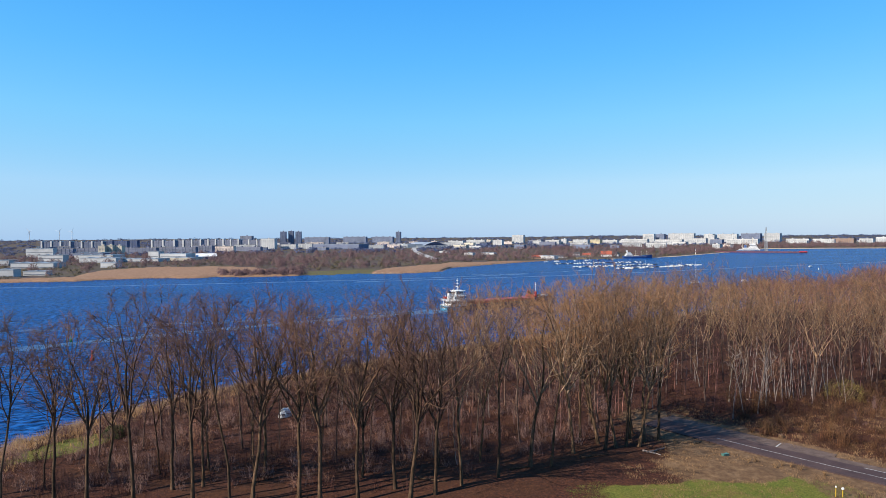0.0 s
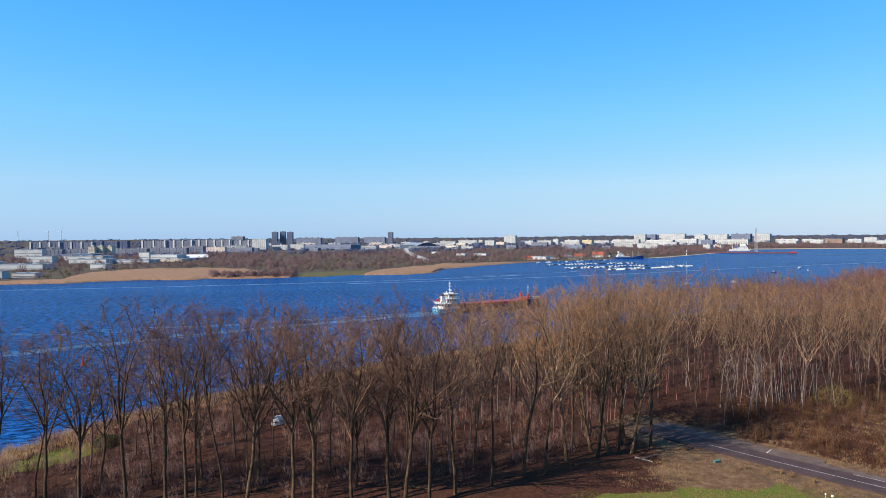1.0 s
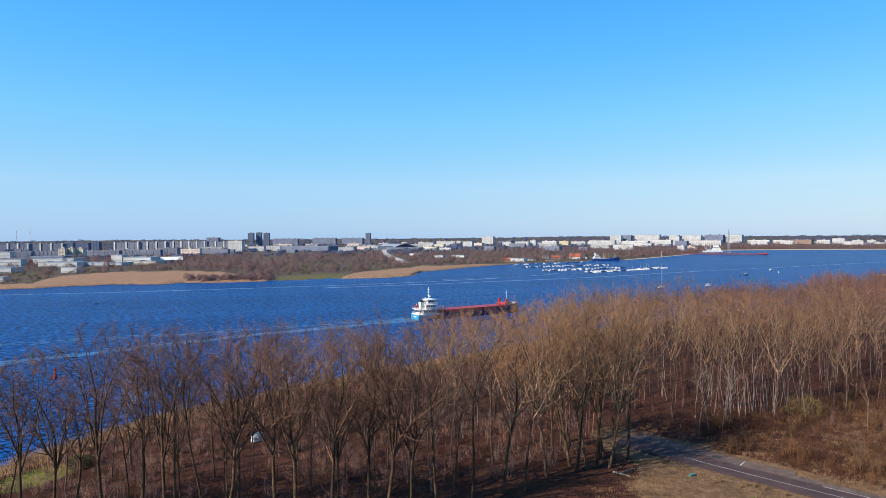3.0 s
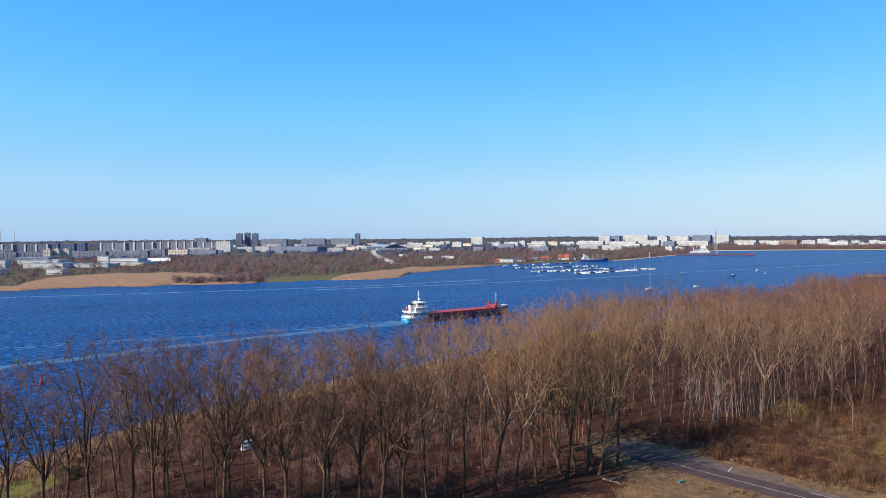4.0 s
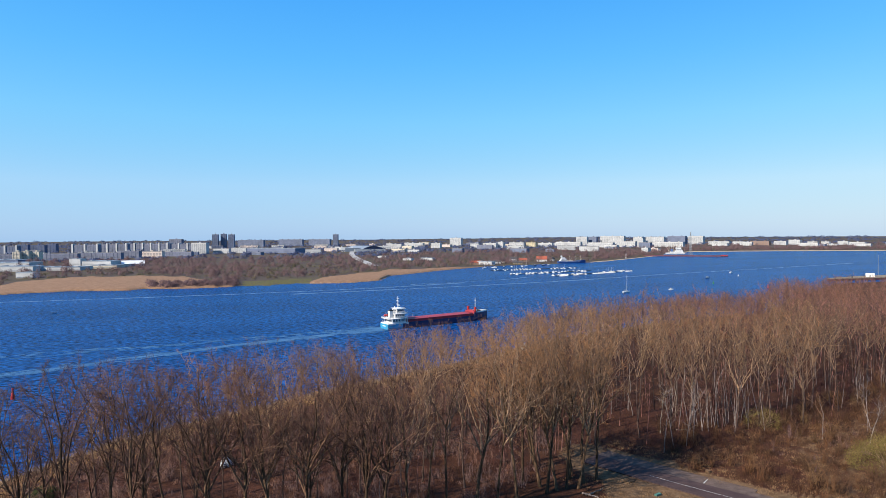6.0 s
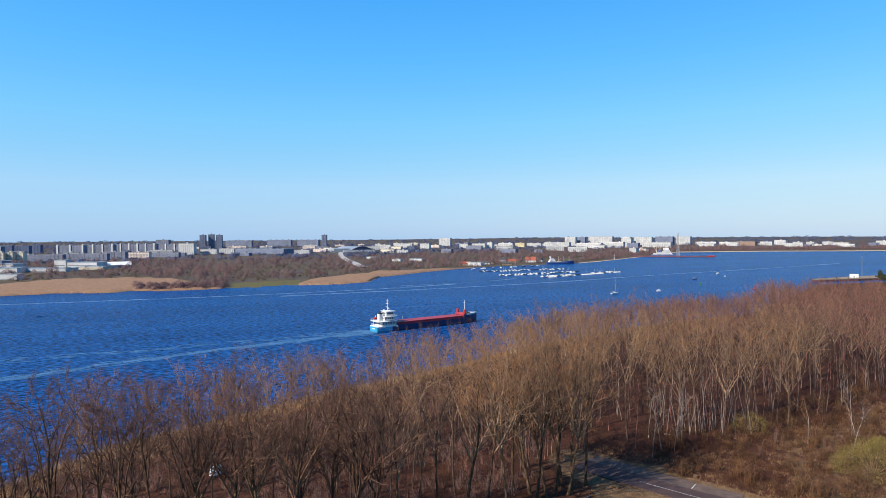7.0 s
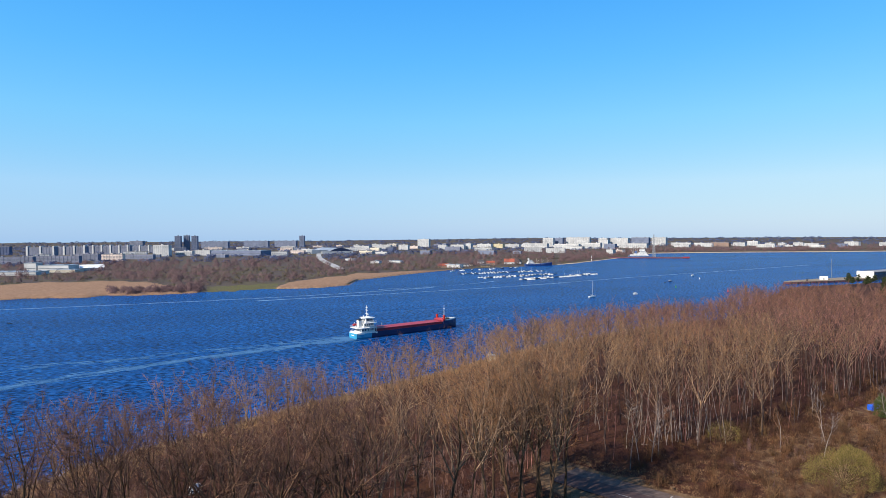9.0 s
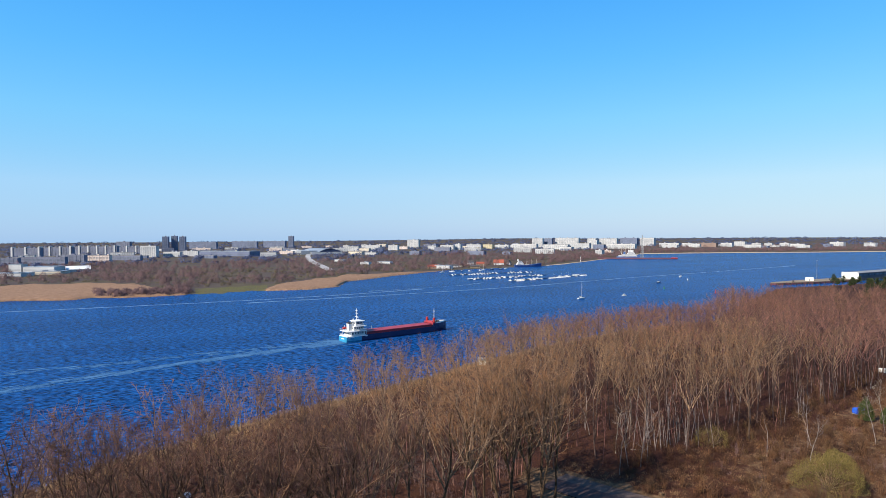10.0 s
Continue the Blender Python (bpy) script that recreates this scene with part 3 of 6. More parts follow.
POPLAR = "tall leafless tree with brown bark and ascending bare branches"
near_kinds = [tree_kind("bare_tree", 10 + i, POPLAR, None, SHADETWIG, height=32, girth=gi, fork=fk, leaders=ld, limbs=8, shoots=7, twigs=6, twig_r=0.021, spread=sp, low=lo)
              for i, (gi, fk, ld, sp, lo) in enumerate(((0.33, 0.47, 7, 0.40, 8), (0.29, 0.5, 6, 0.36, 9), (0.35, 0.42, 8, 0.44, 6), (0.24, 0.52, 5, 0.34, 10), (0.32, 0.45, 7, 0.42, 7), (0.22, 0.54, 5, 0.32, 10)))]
# the same sort of trees in the lighter, sunlit colours
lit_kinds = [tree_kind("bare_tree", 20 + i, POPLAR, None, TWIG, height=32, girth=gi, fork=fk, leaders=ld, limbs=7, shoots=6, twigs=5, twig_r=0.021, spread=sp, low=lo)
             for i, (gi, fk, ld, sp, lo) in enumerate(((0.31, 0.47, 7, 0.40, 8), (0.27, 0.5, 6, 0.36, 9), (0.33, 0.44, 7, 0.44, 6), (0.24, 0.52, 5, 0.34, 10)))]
mid_kinds = [tree_kind("bare_tree", 40 + i, POPLAR, height=32, girth=gi, fork=fk, leaders=ld, limbs=6, shoots=4, twigs=4, twig_r=0.024, spread=sp, low=8, fine=5)
             for i, (gi, fk, ld, sp) in enumerate(((0.27, 0.5, 5, 0.36), (0.23, 0.56, 4, 0.34), (0.29, 0.45, 6, 0.42), (0.19, 0.6, 4, 0.32), (0.25, 0.52, 5, 0.40), (0.21, 0.58, 4, 0.3)))]
far_kinds = [tree_kind("bare_tree", 70 + i, POPLAR, height=30, girth=gi, fork=fk, leaders=ld, limbs=5, shoots=3, twigs=3, twig_r=0.042, spread=sp, low=0, fine=4)
             for i, (gi, fk, ld, sp) in enumerate(((0.28, 0.5, 4, 0.48), (0.24, 0.56, 4, 0.44), (0.3, 0.46, 5, 0.52), (0.26, 0.54, 4, 0.46)))]
birch_kinds = [tree_kind("birch_tree", 90 + i, "slender white-barked leafless birch tree", BIRCH, TWIG if i else BIRCH, "birch tree", "birches", height=h, girth=0.12, fork=0.55, leaders=2, limbs=8, shoots=3, twigs=2, twig_r=0.014, spread=0.22, low=6) for i, h in enumerate((18, 15, 13))]
pole_kinds = [tree_kind("young_tree", 110 + i, "thin young leafless tree", BIRCH if i % 2 else LIMB, TWIG, "tree", "young trees", height=h, girth=0.085, fork=0.6, leaders=1, limbs=6, shoots=2, twigs=1, twig_r=0.018, spread=0.2, low=3, fine=4) for i, h in enumerate((14, 11, 17, 9, 13, 15))]

# the trees of the meadow's edge: x, y, height
EDGE_TREES = [(-66, 97.5, 30), (-58, 98, 29), (-53.5, 99, 27), (-45.4, 97.5, 33), (-41.5, 103, 30), (-36, 97, 32), (-36.8, 104, 30), (-30.2, 97, 32), (-26.8, 97.4, 32), (-27.9, 110, 30), (-19.7, 99, 33), (-16, 97, 33), (-10, 97.4, 32), (-4.2, 101.4, 31), (-1.7, 97.3, 33), (2.4, 98.8, 31), (6.9, 101.7, 32), (13.5, 104.7, 32), (19.9, 109.5, 33), (23.9, 110, 33), (36.2, 117.7, 34), (38.8, 118.6, 31), (41.1, 119.5, 34), (43.5, 119, 32), (45.5, 121.4, 34), (48.8, 122.5, 33), (-74, 98, 29), (-81, 97, 28), (29.5, 116, 32)]


def place_trees():
    """The 290 trees nearest the meadow stand singly; the wood behind them is one mass of real trees."""
    rng = random.Random(4)
    taken, spots = {}, []

    def free(x, y, gap):
        cx, cy = int(x // 7), int(y // 7)
        for i in (-1, 0, 1):
            for j in (-1, 0, 1):
                for px, py in taken.get((cx + i, cy + j), ()):
                    if math.hypot(px - x, py - y) < gap:
                        return False
        taken.setdefault((cx, cy), []).append((x, y))
        return True

    for x, y, high in EDGE_TREES:
        free(x, y, 0)
        spots.append((x, y, high))
    for _ in range(20):
        x, y = rng.uniform(30, 55), rng.uniform(119, 137)
        if road_distance(x, y) > 4.4 and y > forest_front(x) + 0.5 and free(x, y, 3.0):
            spots.append((x, y, rng.uniform(28, 34)))
    for _ in range(40000):
        if len(spots) >= 800:
            break
        x, y = rng.uniform(-135, 430), rng.uniform(84, 480)
        b, r = bearing(x, y), math.hypot(x, y)
        if not -46 < b < 49:
            continue
        inside = near_shore(b) - r
        margin = 7 if b > 4 else 10 + 0.42 * max(0, 2 - x)
        if inside < margin * rng.uniform(0.8, 1.15) or y < forest_front(x) + rng.uniform(1.5, 6):
            continue
        if road_distance(x, y) < 3.9 or r > 520 or (r > 400 and rng.random() < 0.4):
            continue
        if x > 10 and noise.noise((x * 0.07, y * 0.07, 31)) < -0.36:
            continue
        if free(x, y, 6.5 if x < -30 else 6.0 if x < 0 else 7.6 if x < 60 else 5.8):
            spots.append((x, y, 0))
    spots.sort(key=lambda q: math.hypot(q[0], q[1]) + (-500 if q[2] else 0))
    mass = {"trunk": [], "crown": []}
    for count, (x, y, high) in enumerate(spots):
        r, b, depth = math.hypot(x, y), bearing(x, y), y - forest_front(x)
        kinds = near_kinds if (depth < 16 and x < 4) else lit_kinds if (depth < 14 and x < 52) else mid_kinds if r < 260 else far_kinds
        size = high / 30.2 if high else rng.uniform(0.71, 0.975)
        if not high:
            if x > 60 and r < 240:
                size *= 1.06
            if r > 260:
                size *= (0.93 if r < 390 else 0.86) + 0.06 * min(1.0, max(0.0, (b - 36) / 3))
            if -6 < b < 37.5 and x > -15:
                low_bank = min(1.0, max(0.0, (near_shore(b) - r - 8) / 95))
                size *= 1 - 0.3 * (1 - low_bank) * min(1.0, (b + 6) / 8) * min(1.0, (37.5 - b) / 2)
            if x < 8:
                size *= 0.84
            size *= 1 + 0.09 * noise.noise((x * 0.06, y * 0.06, 12))
            if (x > 45 and y < 190 and rng.random() < 0.1 or rng.random() < 0.03) and count < 290:
                kinds = birch_kinds[1:]
        m = pose(x, y, ground_z(x, y) - 0.05, rng.gauss(0, 1.6), rng.gauss(0, 1.6), rng.uniform(0, 360)) @ Matrix.Diagonal((size, size, size * rng.uniform(0.97, 1.03), 1))
        kind = rng.choice(kinds)
        if count < 290:
            copy_thing(kind, m)
        else:
            for ob in kind.children:
                mass[ob.name.split(".")[0]].append((ob.data, m, rng.random()))
    root = thing("bare_wood", (0, 0, 0), "dense leafless riverside wood of brown trees", "wood")
    tagged(root, kind="stuff")
    for name, material in (("trunk", MASSBARK), ("crown", MASSLIMB)):
        join_copies(name + "s", mass[name], material, root, MASSTWIG if name == "crown" else None)


def place_poles():
    """Thin young stems between the tall trees, as one mass."""
    rng = random.Random(9)
    root = thing("young_wood", (0, 0, 0), "thin pale and brown young stems among taller trees", "wood")
    tagged(root, kind="stuff")
    copies = {0: [], 1: []}
    for _ in range(9000):
        if len(copies[0]) + len(copies[1]) >= 430:
            break
        x, y = rng.uniform(0, 300), rng.uniform(98, 330)
        b, depth = bearing(x, y), y - forest_front(x)
        if depth < (1 if x > 50 else 9) or depth > 75 or b > 48 or road_distance(x, y) < 4.4 or near_shore(b) - math.hypot(x, y) < 22 or rng.random() < depth / 90:
            continue
        if noise.noise((x * 0.05, y * 0.05, 51)) < rng.uniform(-0.5, 0.25):
            continue
        k = rng.randrange(6)
        size = rng.uniform(0.7, 1.15)
        m = pose(x, y, ground_z(x, y) - 0.05, rng.gauss(0, 4), rng.gauss(0, 4), rng.uniform(0, 360)) @ Matrix.Diagonal((size, size, size, 1))
        for ob in pole_kinds[k].children:
            copies[1 if k % 2 and ob.name.startswith("trunk") and rng.random() < 0.7 else 0].append((ob.data, m, rng.random()))
    for _ in range(32):
        x, y = 95 + rng.gauss(0, 6.5), 152 + rng.gauss(0, 5)
        size = rng.uniform(0.85, 1.25)
        m = pose(x, y, ground_z(x, y) - 0.05, rng.gauss(0, 5), rng.gauss(0, 5), rng.uniform(0, 360)) @ Matrix.Diagonal((size * 1.15, size * 1.15, size, 1))
        for ob in pole_kinds[rng.randrange(6)].children:
            copies[1 if ob.name.startswith("trunk") else 0].append((ob.data, m, rng.random()))
    join_copies("brown_stems", copies[0], MASSLIMB, root, MASSTWIG)
    join_copies("pale_stems", copies[1], BIRCH, root)


def join_copies(name, copies, material, parent, fine=None):
    """One mesh out of many placed copies, with a tint of its own for each."""
    verts, corners, sizes, tints, slots, base = [], [], [], [], [], 0
    for me, m, tint in copies:
        n = len(me.vertices)
        co = np.empty(n * 3)
        me.vertices.foreach_get("co", co)
        a2 = np.array(m)
        verts.append(co.reshape(-1, 3) @ a2[:3, :3].T + a2[:3, 3])
        idx = np.empty(len(me.loops), dtype=np.int64)
        me.loops.foreach_get("vertex_index", idx)
        tot = np.empty(len(me.polygons), dtype=np.int64)
        me.polygons.foreach_get("loop_total", tot)
        slot = np.empty(len(me.polygons), dtype=np.int32)
        me.polygons.foreach_get("material_index", slot)
        slots.append(slot)
        corners.append(idx + base)
        sizes.append(tot)
        tints.append(np.full(n, tint))
        base += n
    ob = joined(name, np.concatenate(verts), np.concatenate(corners), np.concatenate(sizes), material, parent, np.concatenate(tints))
    if fine:
        ob.data.materials.append(fine)
        ob.data.polygons.foreach_set("material_index", np.concatenate(slots))
    return ob


def joined(name, verts, corners, sizes, material, parent=None, tints=None):
    me = bpy.data.meshes.new(name)
    me.vertices.add(len(verts))
    me.vertices.foreach_set("co", verts.ravel())
    me.loops.add(len(corners))
    me.loops.foreach_set("vertex_index", corners)
    me.polygons.add(len(sizes))
    me.polygons.foreach_set("loop_start", np.concatenate([[0], np.cumsum(sizes)[:-1]]))
    me.update(calc_edges=True)
    me.materials.append(material)
    if tints is not None:
        layer = me.attributes.new("tint", "FLOAT", "POINT")
        layer.data.foreach_set("value", tints)
    ob = new(name, me)
    ob.parent = parent
    return ob


place_trees()
copy_thing(birch_kinds[0], pose(123.7, 132.2, ground_z(123.7, 132.2) - 0.05, 2, -3, 40) @ Matrix.Diagonal((0.85, 0.85, 0.75, 1)))
place_poles()
for x, y, k, s in ((131.4, 141.2, 0, 0.85), (133.5, 142.5, 2, 0.8), (152.8, 139.9, 0, 0.9), (161.8, 145.3, 0, 0.95), (115.7, 138.2, 1, 0.85), (71.5, 136, 1, 1.0), (79, 139, 0, 0.9), (82, 141, 1, 0.9), (76, 140, 0, 0.95)):
    copy_thing(birch_kinds[k], pose(x, y, ground_z(x, y) - 0.05, 2 * math.sin(x), 2 * math.cos(y), x * 37) @ Matrix.Diagonal((s, s, s, 1)))


# ---- undergrowth, shrubs, reeds and grass ----
def bush(seed, height, width, stems, twigs, r, droop=0.0):
    rng = random.Random(seed)
    wood = Wood()
    for _ in range(stems):
        a2, lean = rng.uniform(0, 6.28), rng.uniform(0.05, 1.0) * width / height * 0.6
        p = Vector((rng.gauss(0, width * 0.1), rng.gauss(0, width * 0.1), -0.1))
        way = Vector((math.cos(a2) * lean, math.sin(a2) * lean, 1))
        pts = curve_up(rng, p, way, height * rng.uniform(0.6, 1.05), -droop, 3, 0.2)
        wood.tube(pts, [r * 1.6, r * 1.3, r, r * 0.4], 3)
        for _ in range(twigs):
            q, d = along(pts, rng.uniform(0.2, 1))
            wood.spike(q, q + outward(rng, d, rng.uniform(0.3, 1.0)) * rng.uniform(0.4, 0.35 * height + 0.3), r * 0.8)
    return wood


def sprigs(seed, height, width, stems, twigs, r):
    """Thin stems and side twigs of low brush."""
    r2 = random.Random(seed)
    wood = Wood()
    for _ in range(stems):
        p = Vector((r2.gauss(0, width * 0.16), r2.gauss(0, width * 0.16), -0.1))
        tip = p + Vector((r2.gauss(0, width * 0.25), r2.gauss(0, width * 0.25), height * r2.uniform(0.6, 1.1)))
        wood.spike(p, tip, r)
        for _ in range(twigs):
            q = p.lerp(tip, r2.uniform(0.25, 0.9))
            wood.spike(q, q + Vector((r2.gauss(0, 0.3), r2.gauss(0, 0.3), r2.uniform(0.2, 0.45))) * height * 0.45, r * 0.7)
    return wood


def bush_kind(seed, label, material, height, width, stems, twigs, r, droop=0.0, name="shrub"):
    root = thing(name, (0, 0, -500), label, "shrub", "bare shrubs")
    share("branch_mass", bush(seed, height, width, stems, twigs, r, droop).mesh("branch_mass", material), root)
    return root


shrub_kinds = [bush_kind(200 + i, "brown leafless shrub with dense thin stems", SHRUB, *q) for i, q in enumerate(((3.2, 3.4, 18, 7, 0.028), (2.6, 3.2, 16, 7, 0.026), (4.2, 3.8, 20, 7, 0.03), (2.0, 2.6, 14, 6, 0.024)))]
rng = random.Random(21)
shrub_spots = []
for _ in range(4000):
    if len(shrub_spots) >= 290:
        break
    x, y = rng.uniform(52, 240), rng.uniform(96, 240)
    b = bearing(x, y)
    front = forest_front(x)
    if b > 50 or road_distance(x, y) < 8.5 or x < 70 + max(0, (y - 130) * 0.4) or y > front + 14 or math.hypot(x - 171, y - 162) < 9 or math.hypot(x - 112, y - 116) < 5:
        continue
    if x < 88 and y < 112:
        continue
    if any(math.hypot(x - px, y - py) < 2.0 for px, py in shrub_spots):
        continue
    shrub_spots.append((x, y))
    s = rng.uniform(0.7, 1.4)
    copy_thing(rng.choice(shrub_kinds), pose(x, y, ground_z(x, y) - 0.05, 0, 0, rng.uniform(0, 360)) @ Matrix.Diagonal((s, s, s * rng.uniform(0.8, 1.1), 1)))


def scatter(name, label, category, material, kinds, spots, seed, low=0.7, high=1.2):
    """Many small plants as one mass."""
    r2 = random.Random(seed)
    copies = []
    for x, y in spots:
        s = r2.uniform(low, high)
        copies.append((r2.choice(kinds), pose(x, y, ground_z(x, y) - 0.05, 0, 0, r2.uniform(0, 360)) @ Matrix.Diagonal((s, s, s * r2.uniform(0.8, 1.2), 1)), r2.random()))
    ob = join_copies(name, copies, material, None)
    return tagged(ob, label, category, kind="stuff")


brush = [sprigs(320 + i, h, wd, 10, 3, 0.04).mesh("brush", SHRUB) for i, (h, wd) in enumerate(((1.6, 2.2), (2.4, 2.6), (1.1, 1.8)))]
spots = []
while len(spots) < 1700:
    x, y = rng.uniform(60, 290), rng.uniform(100, 290)
    if bearing(x, y) < 50 and road_distance(x, y) > 9 and not (x < 86 and y < 114) and x > 72 + max(0, (y - 130) * 0.35) and y < forest_front(x) + 12 and math.hypot(x - 171, y - 160) > 8 and noise.noise((x * 0.05, y * 0.05, 14)) > rng.uniform(-0.6, 0.2):
        spots.append((x, y))
scatter("brush", "low brown leafless brush and bramble in the clearing", "undergrowth", BRUSH, brush, spots, 15)
under = [sprigs(300 + i, h, wd, 7, 2, 0.04).mesh("undergrowth", SHRUB) for i, (h, wd) in enumerate(((2.2, 2.4), (3.4, 2.6), (1.5, 2.2), (4.6, 2.6)))]
spots = []
while len(spots) < 1800:
    x, y = rng.uniform(-130, 300), rng.uniform(96, 380)
    b, r = bearing(x, y), math.hypot(x, y)
    inside = near_shore(b) - r
    if -44 < b < 48 and 7 < inside and r < 420 and y > forest_front(x) + (9 if x < 50 else 1) * rng.random() and road_distance(x, y) > 3.8 and noise.noise((x * 0.045, y * 0.045, 4)) > rng.uniform(-0.6, 0.2):
        spots.append((x, y))
while len(spots) < 3000:
    x, y = rng.uniform(-130, 60), rng.uniform(86, 240)
    b, r = bearing(x, y), math.hypot(x, y)
    if -44 < b < 20 and near_shore(b) - r > 9 and y > forest_front(x) + (-5 + 10 * rng.random() if x < -8 else 3 + 9 * rng.random()) and road_distance(x, y) > 3.8:
        spots.append((x, y))
while len(spots) < 3800:
    x, y = rng.uniform(55, 240), rng.uniform(118, 270)
    depth = y - forest_front(x)
    if -3 < depth < 45 and rng.random() > depth / 60 and road_distance(x, y) > 6 and bearing(x, y) < 48:
        spots.append((x, y))
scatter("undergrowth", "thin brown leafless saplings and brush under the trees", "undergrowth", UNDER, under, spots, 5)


thicket = [sprigs(340 + i, h, wd, 12, 3, 0.035).mesh("thicket", SHRUB) for i, (h, wd) in enumerate(((2.2, 3.0), (3.0, 3.2), (1.5, 2.6)))]
spots = []
while len(spots) < 1300:
    x, y = rng.uniform(-125, 45), rng.uniform(92, 215)
    b, r = bearing(x, y), math.hypot(x, y)
    if -44 < b < 18 and near_shore(b) - r > 10 and y > forest_front(x) + 4 + 5 * rng.random() and noise.noise((x * 0.05, y * 0.05, 24)) > rng.uniform(-0.5, 0.3):
        spots.append((x, y))
for _ in range(500):
    x, y = rng.uniform(95, 235), rng.uniform(112, 215)
    if bearing(x, y) < 49 and road_distance(x, y) > 9 and -34 < y - forest_front(x) < 6 and noise.noise((x * 0.06, y * 0.06, 27)) > rng.uniform(-0.3, 0.3) and math.hypot(x - 171, y - 160) > 8:
        spots.append((x, y))
scatter("thicket", "grey-brown and reddish thicket of bare stems", "undergrowth", THICKET, thicket, spots, 25)


def tuft(seed, height, width, blades, r):
    r2 = random.Random(seed)
    wood = Wood()
    for _ in range(blades):
        p = Vector((r2.gauss(0, width), r2.gauss(0, width), -0.05))
        wood.spike(p, p + Vector((r2.gauss(0, height * 0.22), r2.gauss(0, height * 0.22), height * r2.uniform(0.6, 1.1))), r)
    return wood


reed_tufts = [tuft(400 + i, 2.1, 0.7, 20, 0.04).mesh("reeds", REED) for i in range(3)]
spots = []
while len(spots) < 1500:
    b = rng.uniform(-42, 34)
    inside = abs(rng.gauss(3, 5)) + 0.3
    r = near_shore(b) - inside
    if noise.noise((b * 0.6, 2, 8)) > -0.35 or inside < 3:
        spots.append((r * math.sin(radians(b)), r * math.cos(radians(b))))
scatter("reeds", "tan dry reeds along the river bank", "reeds", REED, reed_tufts, spots, 6)

dry_tufts = [tuft(420 + i, 0.55, 0.35, 14, 0.028).mesh("dry_grass", DRYGRASS) for i in range(3)]
spots = []
while len(spots) < 3200:
    x, y = rng.uniform(8, 190), rng.uniform(88, 175)
    d = road_distance(x, y)
    if d > 5.8 and (d > 8.6 or y < forest_front(x)) and (d < 16 or x > 95 or y < forest_front(x) - 4 and x > 36) and bearing(x, y) < 50 and y < forest_front(x) + 6 and noise.noise((x * 0.12, y * 0.12, 1)) > -0.25:
        spots.append((x, y))
scatter("dry_grass", "pale dry grass tussocks beside the road", "grass", DRYGRASS, dry_tufts, spots, 7)
spots = []
while len(spots) < 2000:
    b = rng.uniform(-42, 20)
    r = near_shore(b) - 4 - abs(rng.gauss(0, 8))
    if noise.noise((b * 0.4, 6, 8)) > rng.uniform(-0.6, 0.3):
        spots.append((r * math.sin(radians(b)), r * math.cos(radians(b))))
scatter("bank_grass", "tan and russet dry grass on the river bank", "grass", BANKGRASS, dry_tufts, spots, 27, 1.5, 2.8)
green_tufts = [tuft(440 + i, 0.3, 0.4, 16, 0.028).mesh("meadow_grass", GRASS) for i in range(3)]
spots = []
while len(spots) < 1400:
    x, y = rng.uniform(24, 72), rng.uniform(86, 103)
    if road_distance(x, y) > 8.5 and y < 101 + 2 * noise.noise((x * 0.15, 0, 5)):
        spots.append((x, y))
scatter("meadow_grass", "short bright green meadow grass", "grass", GRASS, green_tufts, spots, 8)

weeds = bush_kind(230, "knee-high clump of dry brown weed stalks", DRYGRASS, 1.1, 0.8, 16, 5, 0.014, name="weed_clump")
for x, y in ((66.2, 108.3), (67.4, 107.6), (62.5, 110.4), (68.3, 106.2), (70.8, 103.3), (64.2, 107.2), (60.5, 109.5)):
    copy_thing(weeds, pose(x, y, ground_z(x, y), 0, 0, x * 91))


def leafy(seed, size, leaves, stems):
    """A rounded bush in bud: twigs with many small leaves."""
    r2 = random.Random(seed)
    wood, leaf = Wood(), Wood()
    for _ in range(stems):
        a2, lean = r2.uniform(0, 6.28), r2.uniform(0, 1.2)
        way = Vector((math.cos(a2) * lean, math.sin(a2) * lean, 1)).normalized()
        pts = curve_up(r2, Vector((0, 0, 0)), way, size[2] * r2.uniform(0.7, 1.0), -0.1, 4, 0.2)
        wood.tube(pts, [0.05, 0.04, 0.03, 0.02, 0.01], 3)
    for _ in range(leaves):
        u, a2 = r2.uniform(-0.1, 1), r2.uniform(0, 6.28)
        rad = r2.uniform(0.55, 1.0) ** 0.5 * (0.85 + 0.25 * noise.noise((math.cos(a2) * 2, math.sin(a2) * 2, u * 3 + seed)))
        ring2 = math.sqrt(max(0, 1 - max(0, u) ** 2))
        p = Vector((size[0] * rad * ring2 * math.cos(a2), size[1] * rad * ring2 * math.sin(a2), size[2] * (0.1 + 0.9 * max(0, u) * rad)))
        leaf.spike(p, p + Vector((r2.gauss(0, 0.14), r2.gauss(0, 0.14), r2.uniform(0.1, 0.4))), 0.05)
    return wood, leaf


def leafy_bush(name, x, y, seed, size, leaves, material, label):
    root = thing(name, (x, y, ground_z(x, y) - 0.1), label, "shrub")
    wood, leaf = leafy(seed, size, leaves, 54)
    share("branch_mass", wood.mesh("branch_mass", LIMB if material is OLIVE else SHRUB), root)
    share("foliage", leaf.mesh("foliage", material, False), root)


